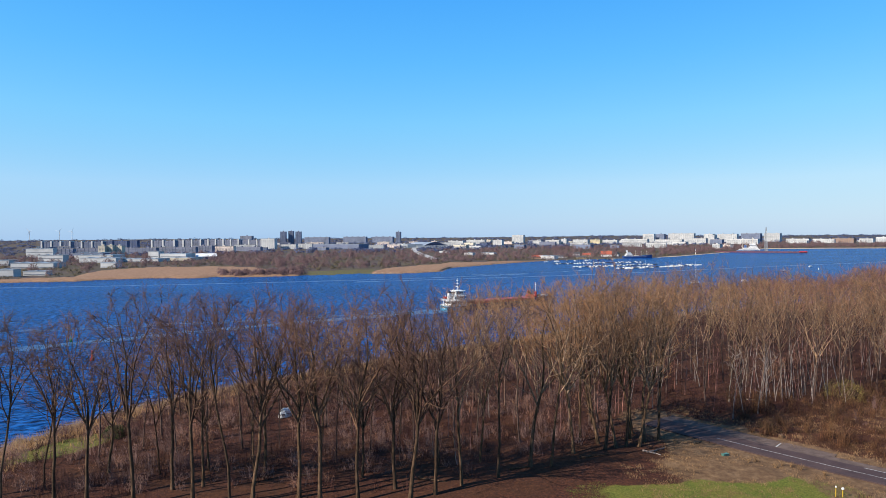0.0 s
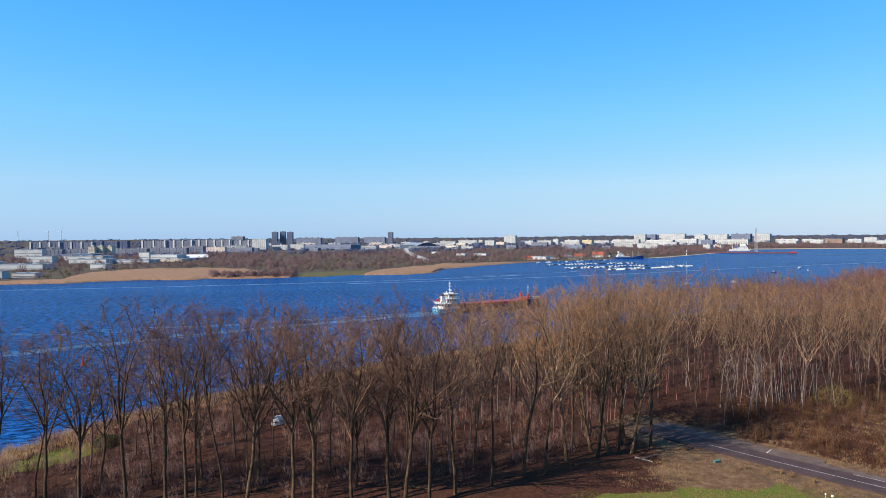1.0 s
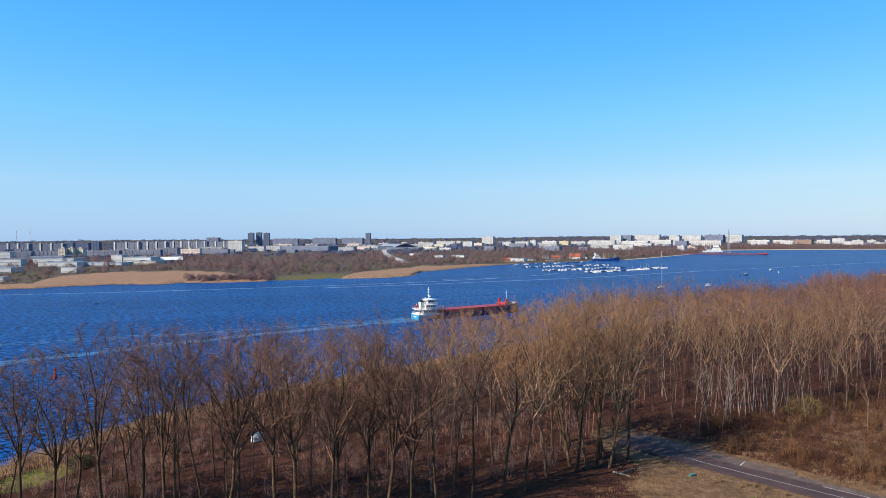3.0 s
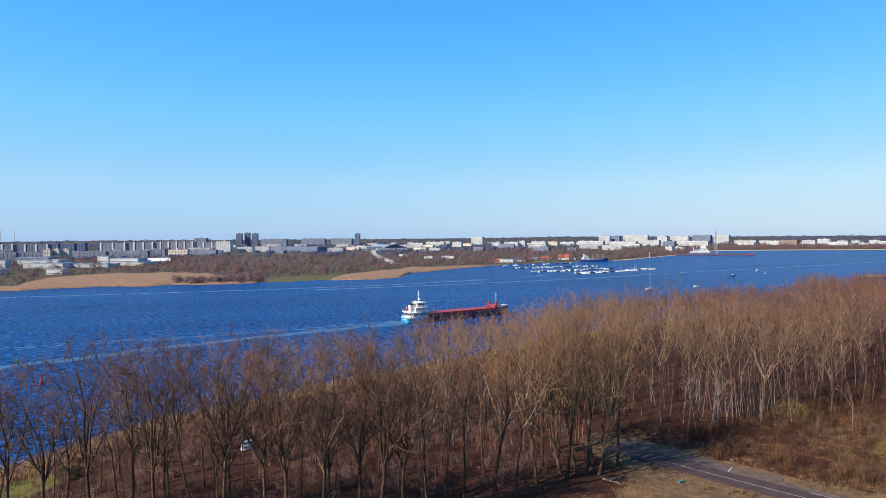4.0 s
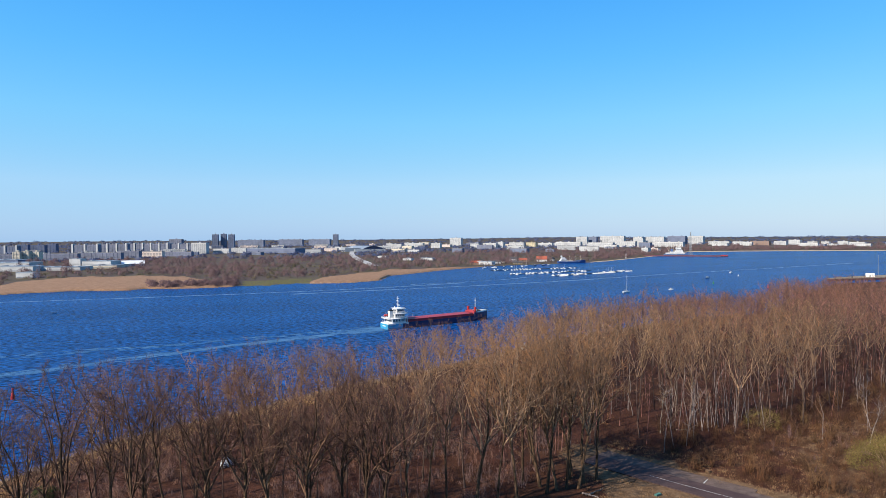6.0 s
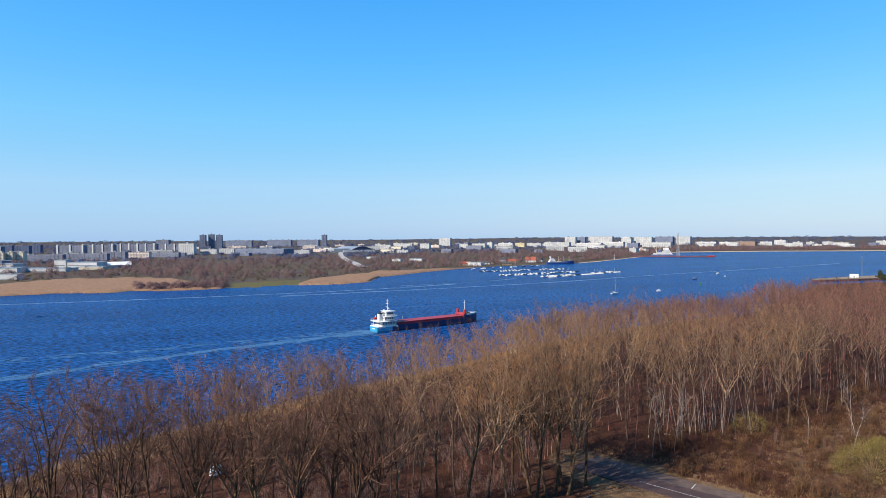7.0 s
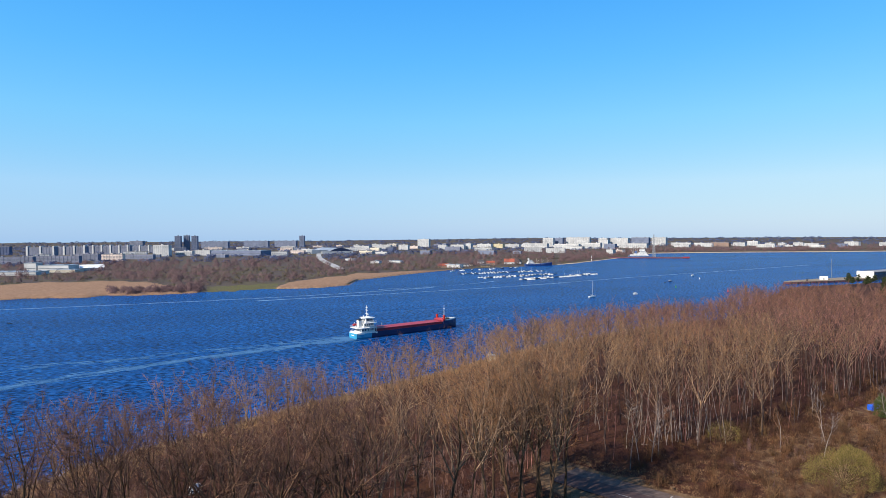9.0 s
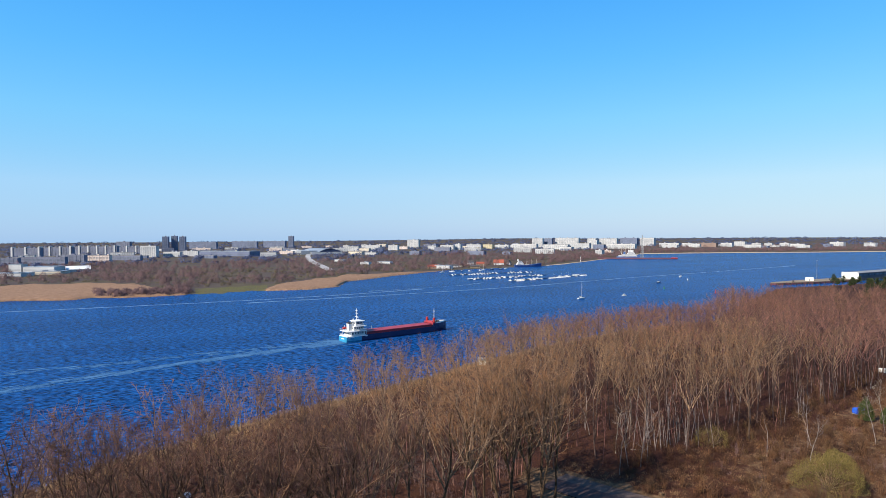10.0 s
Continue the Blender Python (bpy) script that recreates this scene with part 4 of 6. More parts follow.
leafy_bush("willow_bush", 114.0, 116.5, 1, (9.6, 8.4, 9.6), 8600, OLIVE, "rounded olive-green willow bush in bud")
leafy_bush("willow_bush", 128, 128, 2, (5, 4.5, 4.5), 4500, OLIVE, "rounded olive-green willow bush in bud")
leafy_bush("willow_bush", 107, 149, 5, (6.2, 5.2, 6.6), 1500, OLIVE, "yellow-green budding bush under the trees")
leafy_bush("evergreen_bush", 167.6, 157.0, 3, (2.6, 2.4, 8.5), 6000, IVY, "dark green ivy-clad upright bush")
leafy_bush("evergreen_bush", 170.5, 152.0, 6, (2.4, 2.2, 6.5), 4000, IVY, "dark green ivy-clad upright bush")
leafy_bush("evergreen_bush", -64.5, 131, 4, (3.2, 3.0, 2.6), 2500, IVY, "low green bramble bush near the bank")


# ---- small things by the wood and the road ----
def marker_post(x, y, label, tall, capped):
    z = ground_z(x, y)
    root = thing("marker_post", (x, y, z), label, "post", "pipeline markers")
    part("post", rod((0, 0, -0.3), (0, 0, tall), 0.05, 0.045, 8), YELLOW, root)
    if capped:
        bm = box(-0.17, 0.17, -0.14, 0.14, tall, tall + 0.34, 0.05)
        part("cap", bm, WHITE, root, "white marker cap")
    else:
        part("cap", box(-0.09, 0.09, -0.09, 0.09, tall, tall + 0.25, 0.02), WHITE, root, "white post tip")


marker_post(66.5, 94.4, "yellow marker post with a white tip in dry grass", 1.5, False)
marker_post(67.5, 94.2, "yellow marker post with a broad white cap", 1.2, True)


def log(x, y, turn, length, r, seed, pale=False):
    r2 = random.Random(seed)
    root = thing("fallen_log", (x, y, ground_z(x, y) + r * 0.6), "fallen bare tree trunk lying on leaf litter", "log", "fallen logs", turn)
    w2 = Wood()
    pts = [Vector((length * (i / 5 - 0.5), r2.gauss(0, 0.1), r2.gauss(0, 0.05))) for i in range(6)]
    w2.tube(pts, [r * (1 - 0.1 * i) for i in range(6)], 7)
    w2.f += [tuple(range(6, -1, -1)), tuple(range(35, 42))]
    share("stem", w2.mesh("stem", BIRCH if pale else BARK), root)
    w3 = Wood()
    for _ in range(7):
        p, d = along(pts, r2.uniform(0.2, 1))
        w3.spike(p, p + outward(r2, d, 0.9) * r2.uniform(0.6, 1.8), 0.05)
    share("branch_stubs", w3.mesh("branch_stubs", BARK), root)


for i, (x, y, turn, length, pale) in enumerate(((46, 116.5, 24, 5, True), (44.5, 115, -40, 3.5, True), (33, 114, 12, 6, False), (18, 109, 8, 4, False), (56, 121, 30, 3, False), (2, 104, -15, 5, False), (98, 146, 10, 6, False), (120, 152, 35, 6, False), (85, 150, -20, 5, True), (-20, 108, 15, 5, False))):
    log(x, y, turn, length, 0.2, 50 + i, pale)

# green box half hidden in the grass at the roadside
root = thing("plastic_bin", (58.2, 113.4, ground_z(58.2, 113.4)), "toppled teal plastic bin in the grass", "bin", turn=25)
root.scale = (0.7, 0.7, 0.7)
part("body", prism([(-0.9, -0.35), (0.9, -0.45), (0.9, 0.45), (-0.9, 0.35)], 0, 0.6), TEAL, root)
part("lid", box(-1.15, -0.9, -0.45, 0.45, 0.0, 0.68, 0.03), TEAL, root)
for k in (-0.3, 0.3):
    bm = bmesh.new()
    bmesh.ops.create_cone(bm, cap_ends=True, segments=10, radius1=0.12, radius2=0.12, depth=0.08, matrix=pose(0.95, k, 0.12, 90))
    part("wheel", bm, DARK, root)
# stump
root = thing("tree_stump", (74.6, 122.6, ground_z(74.6, 122.6)), "dark cut tree stump beside the gravel", "stump")
part("stump", rod((0, 0, -0.2), (0, 0, 0.6), 0.6, 0.48, 9), BARK, root)

# small boat laid up under a pale cover on the bank
root = thing("laid_up_boat", (-31.6, 143.5, ground_z(-31.6, 143.5) - 0.1), "small boat laid up under a white cover", "boat", turn=35)
root.scale = (0.5, 0.62, 1.0)
bm = bmesh.new()
rows = []
for i in range(9):
    k = i / 8
    half = 1.25 * math.sin(math.pi * min(0.97, 0.12 + 0.8 * k)) ** 0.7
    top = 1.2 + 1.3 * math.sin(math.pi * (0.1 + 0.8 * k)) ** 0.8
    rows.append([bm.verts.new((-3 + 6 * k, half * math.cos(q), 0.35 + (top - 0.35) * max(0.0, math.sin(q)))) for q in [math.pi * j / 8 for j in range(9)]])
for p, q in zip(rows, rows[1:]):
    for j in range(8):
        bm.faces.new((p[j], p[j + 1], q[j + 1], q[j]))
for p in (rows[0], rows[-1]):
    bm.faces.new(p)
bmesh.ops.recalc_face_normals(bm, faces=bm.faces)
for vert in bm.verts:
    vert.co += 0.35 * Vector(noise.noise_vector(vert.co * 1.3)) * min(1.0, max(0.0, vert.co.z - 0.3))
part("cover", bm, WHITE, root, "creased white tarpaulin cover")
bm = bmesh.new()
rows = []
for i in range(9):
    k = i / 8
    half = 1.2 * math.sin(math.pi * min(0.97, 0.12 + 0.8 * k)) ** 0.7
    rows.append([bm.verts.new((-3 + 6 * k, half * u, z)) for u, z in ((-1, 1.2), (-0.8, 0.6), (0, 0.1), (0.8, 0.6), (1, 1.2))])
for p, q in zip(rows, rows[1:]):
    for j in range(4):
        bm.faces.new((p[j], p[j + 1], q[j + 1], q[j]))
part("hull", bm, HULLBLUE, root)
for k in (-1.5, 1.5):
    part("keel_block", box(k - 0.2, k + 0.2, -0.5, 0.5, 0, 0.3), TIMBER, root)

# blue trailer and white sign at the clearing
root = thing("covered_trailer", (171.6, 163.5, ground_z(171.6, 163.5)), "small trailer with a bright blue tarpaulin cover", "trailer", turn=8)
root.scale = (0.75, 0.75, 0.75)
part("cover", box(-2.6, 2.6, -1.1, 1.1, 0.75, 3.0, 0.15), TARP, root)
part("bed", box(-2.65, 2.65, -1.12, 1.12, 0.5, 0.74), STEEL, root)
part("drawbar", rod((2.6, 0, 0.55), (4.2, 0, 0.5), 0.07), STEEL, root)
for x in (-1.0, 0.2):
    for y in (-1.0, 1.0):
        bm = bmesh.new()
        bmesh.ops.create_cone(bm, cap_ends=True, segments=14, radius1=0.36, radius2=0.36, depth=0.22, matrix=pose(x, y * 1.14, 0.36, 90))
        part("wheel", bm, DARK, root)
root = thing("notice_board", (230.8, 208.4, ground_z(230.8, 208.4)), "white notice board on two posts", "sign", turn=-42)
part("board", box(-1.4, 1.4, -0.06, 0.06, 0.9, 2.7, 0.03), WHITE, root)
for x in (-0.9, 0.9):
    part("post", rod((x, 0.1, -0.3), (x, 0.1, 2.6), 0.06), STEEL, root)
    part("printed_panel", box(x - 0.35, x + 0.35, -0.085, -0.064, 1.2, 2.3), CREAM, root)

# small shelter on the reed bank
root = thing("reed_hut", (73.5, 268, ground_z(73.5, 268)), "small pale hut with a dark flat roof in reeds", "hut", turn=-15)
part("wall", box(-1.6, 1.6, -1.3, 1.3, 0, 2.7, 0.04), CREAM, root)
part("roof", box(-2.3, 2.3, -2.0, 2.0, 2.7, 3.0, 0.04), ROOFGREY, root)
part("door", box(-0.45, 0.45, -1.38, -1.3, 0.05, 2.05), TIMBER, root)


def pine(x, y, seed, height):
    r2 = random.Random(seed)
    root = thing("pine_tree", (x, y, ground_z(x, y)), "dark green pine with a ragged crown", "pine tree", "pines")
    w1, w2 = Wood(), Wood()
    stem = curve_up(r2, Vector((0, 0, -0.3)), Vector((0, 0, 1)), height, 0.2, 6, 0.05)
    w1.tube(stem, [0.3 - 0.045 * i for i in range(7)], 6)
    for _ in range(60):
        k = r2.uniform(0.45, 1)
        p, d = along(stem, k)
        pts = curve_up(r2, p, outward(r2, d, 1.3), (1.15 - k) * height * 0.34 + 0.6, 0.3, 2)
        w1.tube(pts, [0.07, 0.05, 0.02], 3)
        for _ in range(16):
            q, d2 = along(pts, r2.uniform(0.2, 1))
            w2.spike(q, q + Vector((r2.gauss(0, 0.6), r2.gauss(0, 0.6), r2.uniform(0.1, 0.8))), 0.16)
    share("trunk", w1.mesh("trunk", BARK), root)
    share("crown", w2.mesh("crown", PINE, False), root)


for i in range(20):
    b, r = rng.uniform(44.3, 48.6), rng.uniform(715, 800)
    pine(r * math.sin(radians(b)), r * math.cos(radians(b)), 500 + i, rng.uniform(10, 15))
for i in range(16):
    b, r = rng.uniform(45.0, 49.5), rng.uniform(470, 600)
    pine(r * math.sin(radians(b)), r * math.cos(radians(b)), 540 + i, rng.uniform(11, 15))


# ---- vessels ----
def loft(stations, material, name, parent, label="", closed=True):
    """A hull skin through stations: x, then (half-breadth, height) from keel to rail."""
    bm = bmesh.new()
    rows = []
    for x, sec in stations:
        ring2 = [(-b, z) for b, z in reversed(sec)] + [(b, z) for b, z in sec]
        rows.append([bm.verts.new((x, y, z)) for y, z in ring2])
    for p, q in zip(rows, rows[1:]):
        for j in range(len(p) - 1):
            bm.faces.new((p[j], p[j + 1], q[j + 1], q[j]))
        bm.faces.new((p[-1], p[0], q[0], q[-1]))
    bm.faces.new(rows[0])
    bm.faces.new(rows[-1][::-1])
    bmesh.ops.recalc_face_normals(bm, faces=bm.faces)
    return part(name, bm, material, parent, label)


def rails(root, pts, h=1.0, material=None):
    """A pipe rail with posts along a run of points."""
    bm = bmesh.new()
    for a2, b2 in zip(pts, pts[1:]):
        for k in (0.5, 1.0):
            rod((a2[0], a2[1], a2[2] + h * k), (b2[0], b2[1], b2[2] + h * k), 0.035, sides=4, bm=bm)
    for p in pts:
        rod(p, (p[0], p[1], p[2] + h), 0.04, sides=4, bm=bm)
    part("railing", bm, material or WHITE, root)


def coaster(x, y, turn):
    root = thing("cargo_ship", (x, y, 0), "coastal cargo ship with navy hull, red hatches and white deckhouse", "cargo ship", turn=turn)
    sec = []
    for k in range(17):
        s = k / 16
        xx = 75 * s
        half = 5.7 * min(1.0, (0.8 + 2.2 * s)) * (1 if s < 0.8 else max(0.03, 1 - ((s - 0.8) / 0.2) ** 2.2))
        deck = 3.1 if s < 0.16 else 2.9 if s < 0.82 else 2.9 + 2.6 * ((s - 0.82) / 0.18)
        flare = 0.9 if s < 0.85 else 0.9 - 2.6 * (s - 0.85)
        sec.append((xx + (2.2 if k == 16 else 0), [(half * 0.5, -2.5), (half * flare, -0.6), (half, 0.9 if s < 0.85 else 2.0), (half, deck)]))
    loft(sec, HULLBLUE, "hull", root, "navy blue hull")
    loft([(xx - 0.05 if i else xx - 0.3, [(b * 1.012 + 0.03, z) for b, z in s4[1:]]) for i, (xx, s4) in enumerate(sec[:3])], CYANHULL, "stern_plating", root, "bright cyan stern")
    part("stern_bulwark", prism([(-0.2, -4.3), (1.6, -5.3), (13.2, -5.75), (13.2, 5.75), (1.6, 5.3), (-0.2, 4.3)], 2.6, 3.5), WHITE, root)
    # stern lettering as a plain bar
    part("name_bar", box(-0.42, -0.37, -1.8, 1.8, 1.6, 2.1), WHITE, root)
    part("main_deck", box(12, 63, -5.5, 5.5, 2.9, 3.02), RED, root)
    part("hatch_coaming", box(13.2, 62.2, -4.6, 4.6, 3.0, 4.7, 0.08), RED, root)
    me = None
    for i in range(14):
        x0 = 13.2 + 3.5 * i
        if me is None:
            ob = part("hatch_cover", box(0.05, 3.45, -4.75, 4.75, 4.7, 5.15, 0.1), RED, root)
            me = ob.data
            ob.matrix_basis = pose(x0, 0, 0)
        else:
            share("hatch_cover", me, root, pose(x0, 0, 0))
    part("hatch_crane", rod((22, 3.8, 5.1), (22, 3.8, 7.0), 0.18), STEEL, root)
    for side in (-1, 1):
        part("bulwark", box(12, 63, side * 5.62 - 0.06, side * 5.62 + 0.06, 2.9, 3.7), HULLBLUE, root)
    # deckhouse
    part("poop_deck", box(0.2, 13, -5.2, 5.2, 3.05, 3.4), WHITE, root)
    lower = part("lower_house", prism([(2.4, -3.0), (3.6, -3.9), (12.6, -4.0), (12.6, 4.0), (3.6, 3.9), (2.4, 3.0)], 3.4, 6.0), WHITE, root)
    part("boat_deck", prism([(0.2, -4.6), (2.4, -5.4), (13.0, -5.5), (13.0, 5.5), (2.4, 5.4), (0.2, 4.6)], 6.0, 6.25), WHITE, root)
    mid = part("middle_house", box(5.4, 12.4, -3.1, 3.1, 6.25, 8.8, 0.12), WHITE, root)
    part("bridge_deck", box(5.0, 13.0, -5.2, 5.2, 8.8, 9.0), WHITE, root)
    bridge = part("wheelhouse", prism([(6.8, -2.9), (11.2, -3.3), (12.4, -2.2), (12.4, 2.2), (11.2, 3.3), (6.8, 2.9)], 9.0, 11.6), WHITE, root)
    part("wheelhouse_roof", box(6.3, 12.9, -3.6, 3.6, 11.6, 11.85, 0.06), WHITE, root)
    for yy in (-3.32, 3.32):
        for k in range(4):
            part("window", box(7.2 + k * 1.05, 8.0 + k * 1.05, yy - 0.12, yy + 0.12, 10.1, 11.1), GLASS, bridge)
    for k in range(4):
        part("window", box(12.36, 12.46, -1.9 + k, -1.1 + k, 10.1, 11.1), GLASS, bridge)
        part("window", box(6.72, 6.83, -1.9 + k, -1.1 + k, 10.1, 11.1), GLASS, bridge)
    for yy in (-5.2, 5.2):
        for k in range(6):
            part("deck_post", rod((2.6 + 2.0 * k, yy, 3.4), (2.6 + 2.0 * k, yy, 6.0), 0.13, sides=6), WHITE, root)
    for yy in (-4.0, 4.0):
        for k in range(5):
            part("window", box(3.6 + k * 1.75, 4.7 + k * 1.75, yy - 0.12, yy + 0.12, 4.3, 5.4), GLASS, lower)
    for k in range(5):
        part("window", box(2.3, 2.42, -2.9 + k * 1.25, -2.1 + k * 1.25, 4.3, 5.4), GLASS, lower)
    for yy in (-3.15, 3.15):
        for k in range(4):
            part("window", box(6.0 + k * 1.5, 6.7 + k * 1.5, yy - 0.08, yy + 0.08, 7.2, 8.1), GLASS, mid)
    for k in range(3):
        part("window", box(5.33, 5.41, -2.2 + k * 1.7, -1.4 + k * 1.7, 7.2, 8.1), GLASS, mid)
    part("funnel", prism([(3.0, -1.2), (5.2, -1.2), (5.2, 1.2), (3.0, 1.2)], 6.25, 10.4), WHITE, root)
    part("funnel_cap", box(2.9, 5.3, -1.3, 1.3, 10.4, 11.1, 0.1), DARK, root)
    part("exhaust_pipe", rod((4.0, 0, 11.0), (3.7, 0, 12.0), 0.22), DARK, root)
    mast = part("mast", rod((9.2, 0, 11.8), (9.2, 0, 19.0), 0.22, 0.12), WHITE, root)
    for z, b in ((14.0, 1.7), (16.0, 1.5), (17.6, 1.1)):
        part("yard", box(9.0, 9.4, -b, b, z, z + 0.22), WHITE, mast)
    part("radar_scanner", box(9.6, 9.85, -1.3, 1.3, 13.2, 13.5, 0.05), WHITE, mast)
    life = part("lifeboat", box(2.0, 5.0, 3.6, 5.2, 6.7, 8.0, 0.45), BRIGHTRED, root, "orange-red lifeboat")
    part("davit", rod((3.4, 3.4, 6.25), (3.4, 4.6, 9.0), 0.12), WHITE, root)
    part("davit", rod((1.4, -3.6, 6.25), (0.4, -4.6, 9.0), 0.12), WHITE, root)
    part("vent", rod((12.0, -3.0, 9.0), (12.0, -3.0, 10.2), 0.35), WHITE, root)
    part("dome", rod((8.0, 2.0, 11.8), (8.0, 2.0, 12.8), 0.5, 0.2), WHITE, root)
    rails(root, [(13.0, -5.4, 6.25), (8, -5.45, 6.25), (2.4, -5.3, 6.25), (0.3, -4.5, 6.25), (0.3, 0, 6.25), (0.3, 4.5, 6.25), (2.4, 5.3, 6.25), (13, 5.4, 6.25)])
    rails(root, [(13.0, -5.1, 9.0), (5.1, -5.1, 9.0), (5.1, 5.1, 9.0), (13.0, 5.1, 9.0)])
    rails(root, [(1.6, -4.9, 3.4), (0.3, -4.0, 3.4), (0.3, 0, 3.4), (0.3, 4.0, 3.4), (1.6, 4.9, 3.4)])
    # fore end
    part("forecastle", prism([(63, -5.2), (68, -4.75), (73, -2.7), (77, 0), (73, 2.7), (68, 4.75), (63, 5.2)], 3.0, 5.35), HULLBLUE, root)
    part("breakwater", box(63, 63.6, -4.9, 4.9, 4.4, 6.3, 0.1), RED, root)
    part("fore_store", box(63.6, 66.2, -3.0, 3.0, 4.4, 6.6, 0.15), RED, root)
    for yy in (-3.8, 3.8):
        part("vent_post", rod((64.6, yy, 4.4), (64.6, yy, 8.8), 0.75, 0.85, 10), BRIGHTRED, root)
    bm = bmesh.new()
    edge2 = [(66, 5.3), (69, 4.7), (72.5, 3.1), (75.2, 1.4), (77.6, 0)]
    run = [(x4, -y4) for x4, y4 in edge2] + [(x4, y4) for x4, y4 in edge2[::-1][1:]]
    vs = [[bm.verts.new((x4, y4 * 0.96, z4)) for z4 in (5.35, 6.1)] + [bm.verts.new((x4 * 0.996, y4 * 0.9, z4)) for z4 in (6.1, 5.35)] for x4, y4 in run]
    for p, q in zip(vs, vs[1:]):
        for j in range(4):
            bm.faces.new((p[j], p[(j + 1) % 4], q[(j + 1) % 4], q[j]))
    bmesh.ops.recalc_face_normals(bm, faces=bm.faces)
    part("bow_bulwark", bm, WHITE, root, "white bow bulwark")
    fore = part("foremast", rod((67.5, 0, 4.4), (67.5, 0, 14.4), 0.2, 0.1), WHITE, root)
    part("yard", box(67.4, 67.6, -0.9, 0.9, 12.6, 12.8), WHITE, fore)
    part("windlass", box(69.5, 71, -1.4, 1.4, 5.35, 6.4, 0.2), DARK, root)
    return root


coaster(14.6, 361.8, 26.0)


def small_hull(root, length, half, free, material, name="hull"):
    st = []
    for k in range(7):
        s = k / 6
        b = half * (0.8 + 0.5 * s if s < 0.4 else max(0.04, 1 - ((s - 0.4) / 0.6) ** 2))
        b = min(b, half)
        st.append((length * (s - 0.5), [(b * 0.3, -0.3), (b * 0.85, 0.1), (b, free + 0.3 * s)]))
    return loft(st, material, name, root)


def sailing_yacht(x, y, turn, length=8.5, mast=10.5, hull=None):
    root = thing("sailing_yacht", (x, y, 0), "white sailing yacht with bare mast on the water", "yacht", "yachts", turn)
    small_hull(root, length, length * 0.15, 0.9, hull or WHITE)
    part("cabin", box(-length * 0.12, length * 0.2, -0.75, 0.75, 0.8, 1.5, 0.15), WHITE, root)
    part("mast", rod((0.4, 0, 0.8), (0.4, 0, mast), 0.09, 0.06, 6), WHITE, root)
    part("boom", rod((0.4, 0, 2.0), (-length * 0.4, 0, 2.1), 0.09, sides=6), WHITE, root)
    part("furled_sail", rod((0.3, 0, 2.2), (-length * 0.36, 0, 2.3), 0.16, sides=6), CREAM, root)
    part("shroud", rod((length * 0.48, 0, 1.0), (0.4, 0, mast - 0.3), 0.02, sides=3), STEEL, root)
    return root


def motor_boat(x, y, turn, length=7.0, hull=None, label="white motor cruiser with a low cabin on the water"):
    root = thing("motor_boat", (x, y, 0), label, "motor boat", "motor boats", turn)
    small_hull(root, length, length * 0.17, 0.9, hull or WHITE)
    part("cabin", prism([(-length * 0.2, -0.85), (length * 0.15, -0.85), (length * 0.25, -0.4), (length * 0.25, 0.4), (length * 0.15, 0.85), (-length * 0.2, 0.85)], 0.8, 2.0), WHITE, root)
    part("windscreen", box(-length * 0.15, length * 0.16, -0.9, 0.9, 1.35, 1.75), GLASS, root)
    part("canopy", box(-length * 0.42, -length * 0.2, -0.85, 0.85, 1.7, 1.85, 0.05), CREAM, root)
    return root


yacht = sailing_yacht(253, 549, 20, 9.0, 16.0)
motor_boat(306, 563, -12, 4.5)
motor_boat(430, 702, 15, 7, HULLBLUE, "dark open motor boat on the river")


def skiff(x, y, turn):
    root = thing("skiff", (x, y, 0), "small dark open fishing skiff on the river", "skiff", "skiffs", turn)
    root.scale = (0.7, 0.7, 0.6)
    small_hull(root, 4.8, 0.85, 0.5, DARK)
    part("thwart", box(-0.6, -0.3, -0.7, 0.7, 0.55, 0.65), TIMBER, root)
    part("outboard", box(-2.7, -2.35, -0.2, 0.2, 0.2, 1.1, 0.05), DARK, root)


skiff(-222, 483, 8)
skiff(415, 690, 200)
motor_boat(520, 790, 30, 8)


def buoy(x, y, colour, label, tall, cone):
    root = thing("channel_buoy", (x, y, 0), label, "buoy", "channel buoys")
    part("float", rod((0, 0, -0.5), (0, 0, 1.2), tall * 0.19, tall * 0.19, 14), colour, root)
    part("tower", rod((0, 0, 1.2), (0, 0, tall * 0.8), tall * 0.15, tall * 0.06, 10), colour, root)
    part("topmark", rod((0, 0, tall * 0.8), (0, 0, tall), tall * 0.09, 0.02 if cone else tall * 0.09, 10), colour, root)


buoy(-119, 226, BRIGHTRED, "red can-shaped channel buoy on the river", 3.8, False)
buoy(-150, 268, GREENPAINT, "green conical channel buoy on the river", 2.6, True)
buoy(410, 562, BRIGHTRED, "red can-shaped channel buoy on the river", 3.8, False)
buoy(386, 619, GREENPAINT, "green conical channel buoy on the river", 4.0, True)
buoy(491, 731, WHITE, "small white channel buoy on the river", 2.6, True)

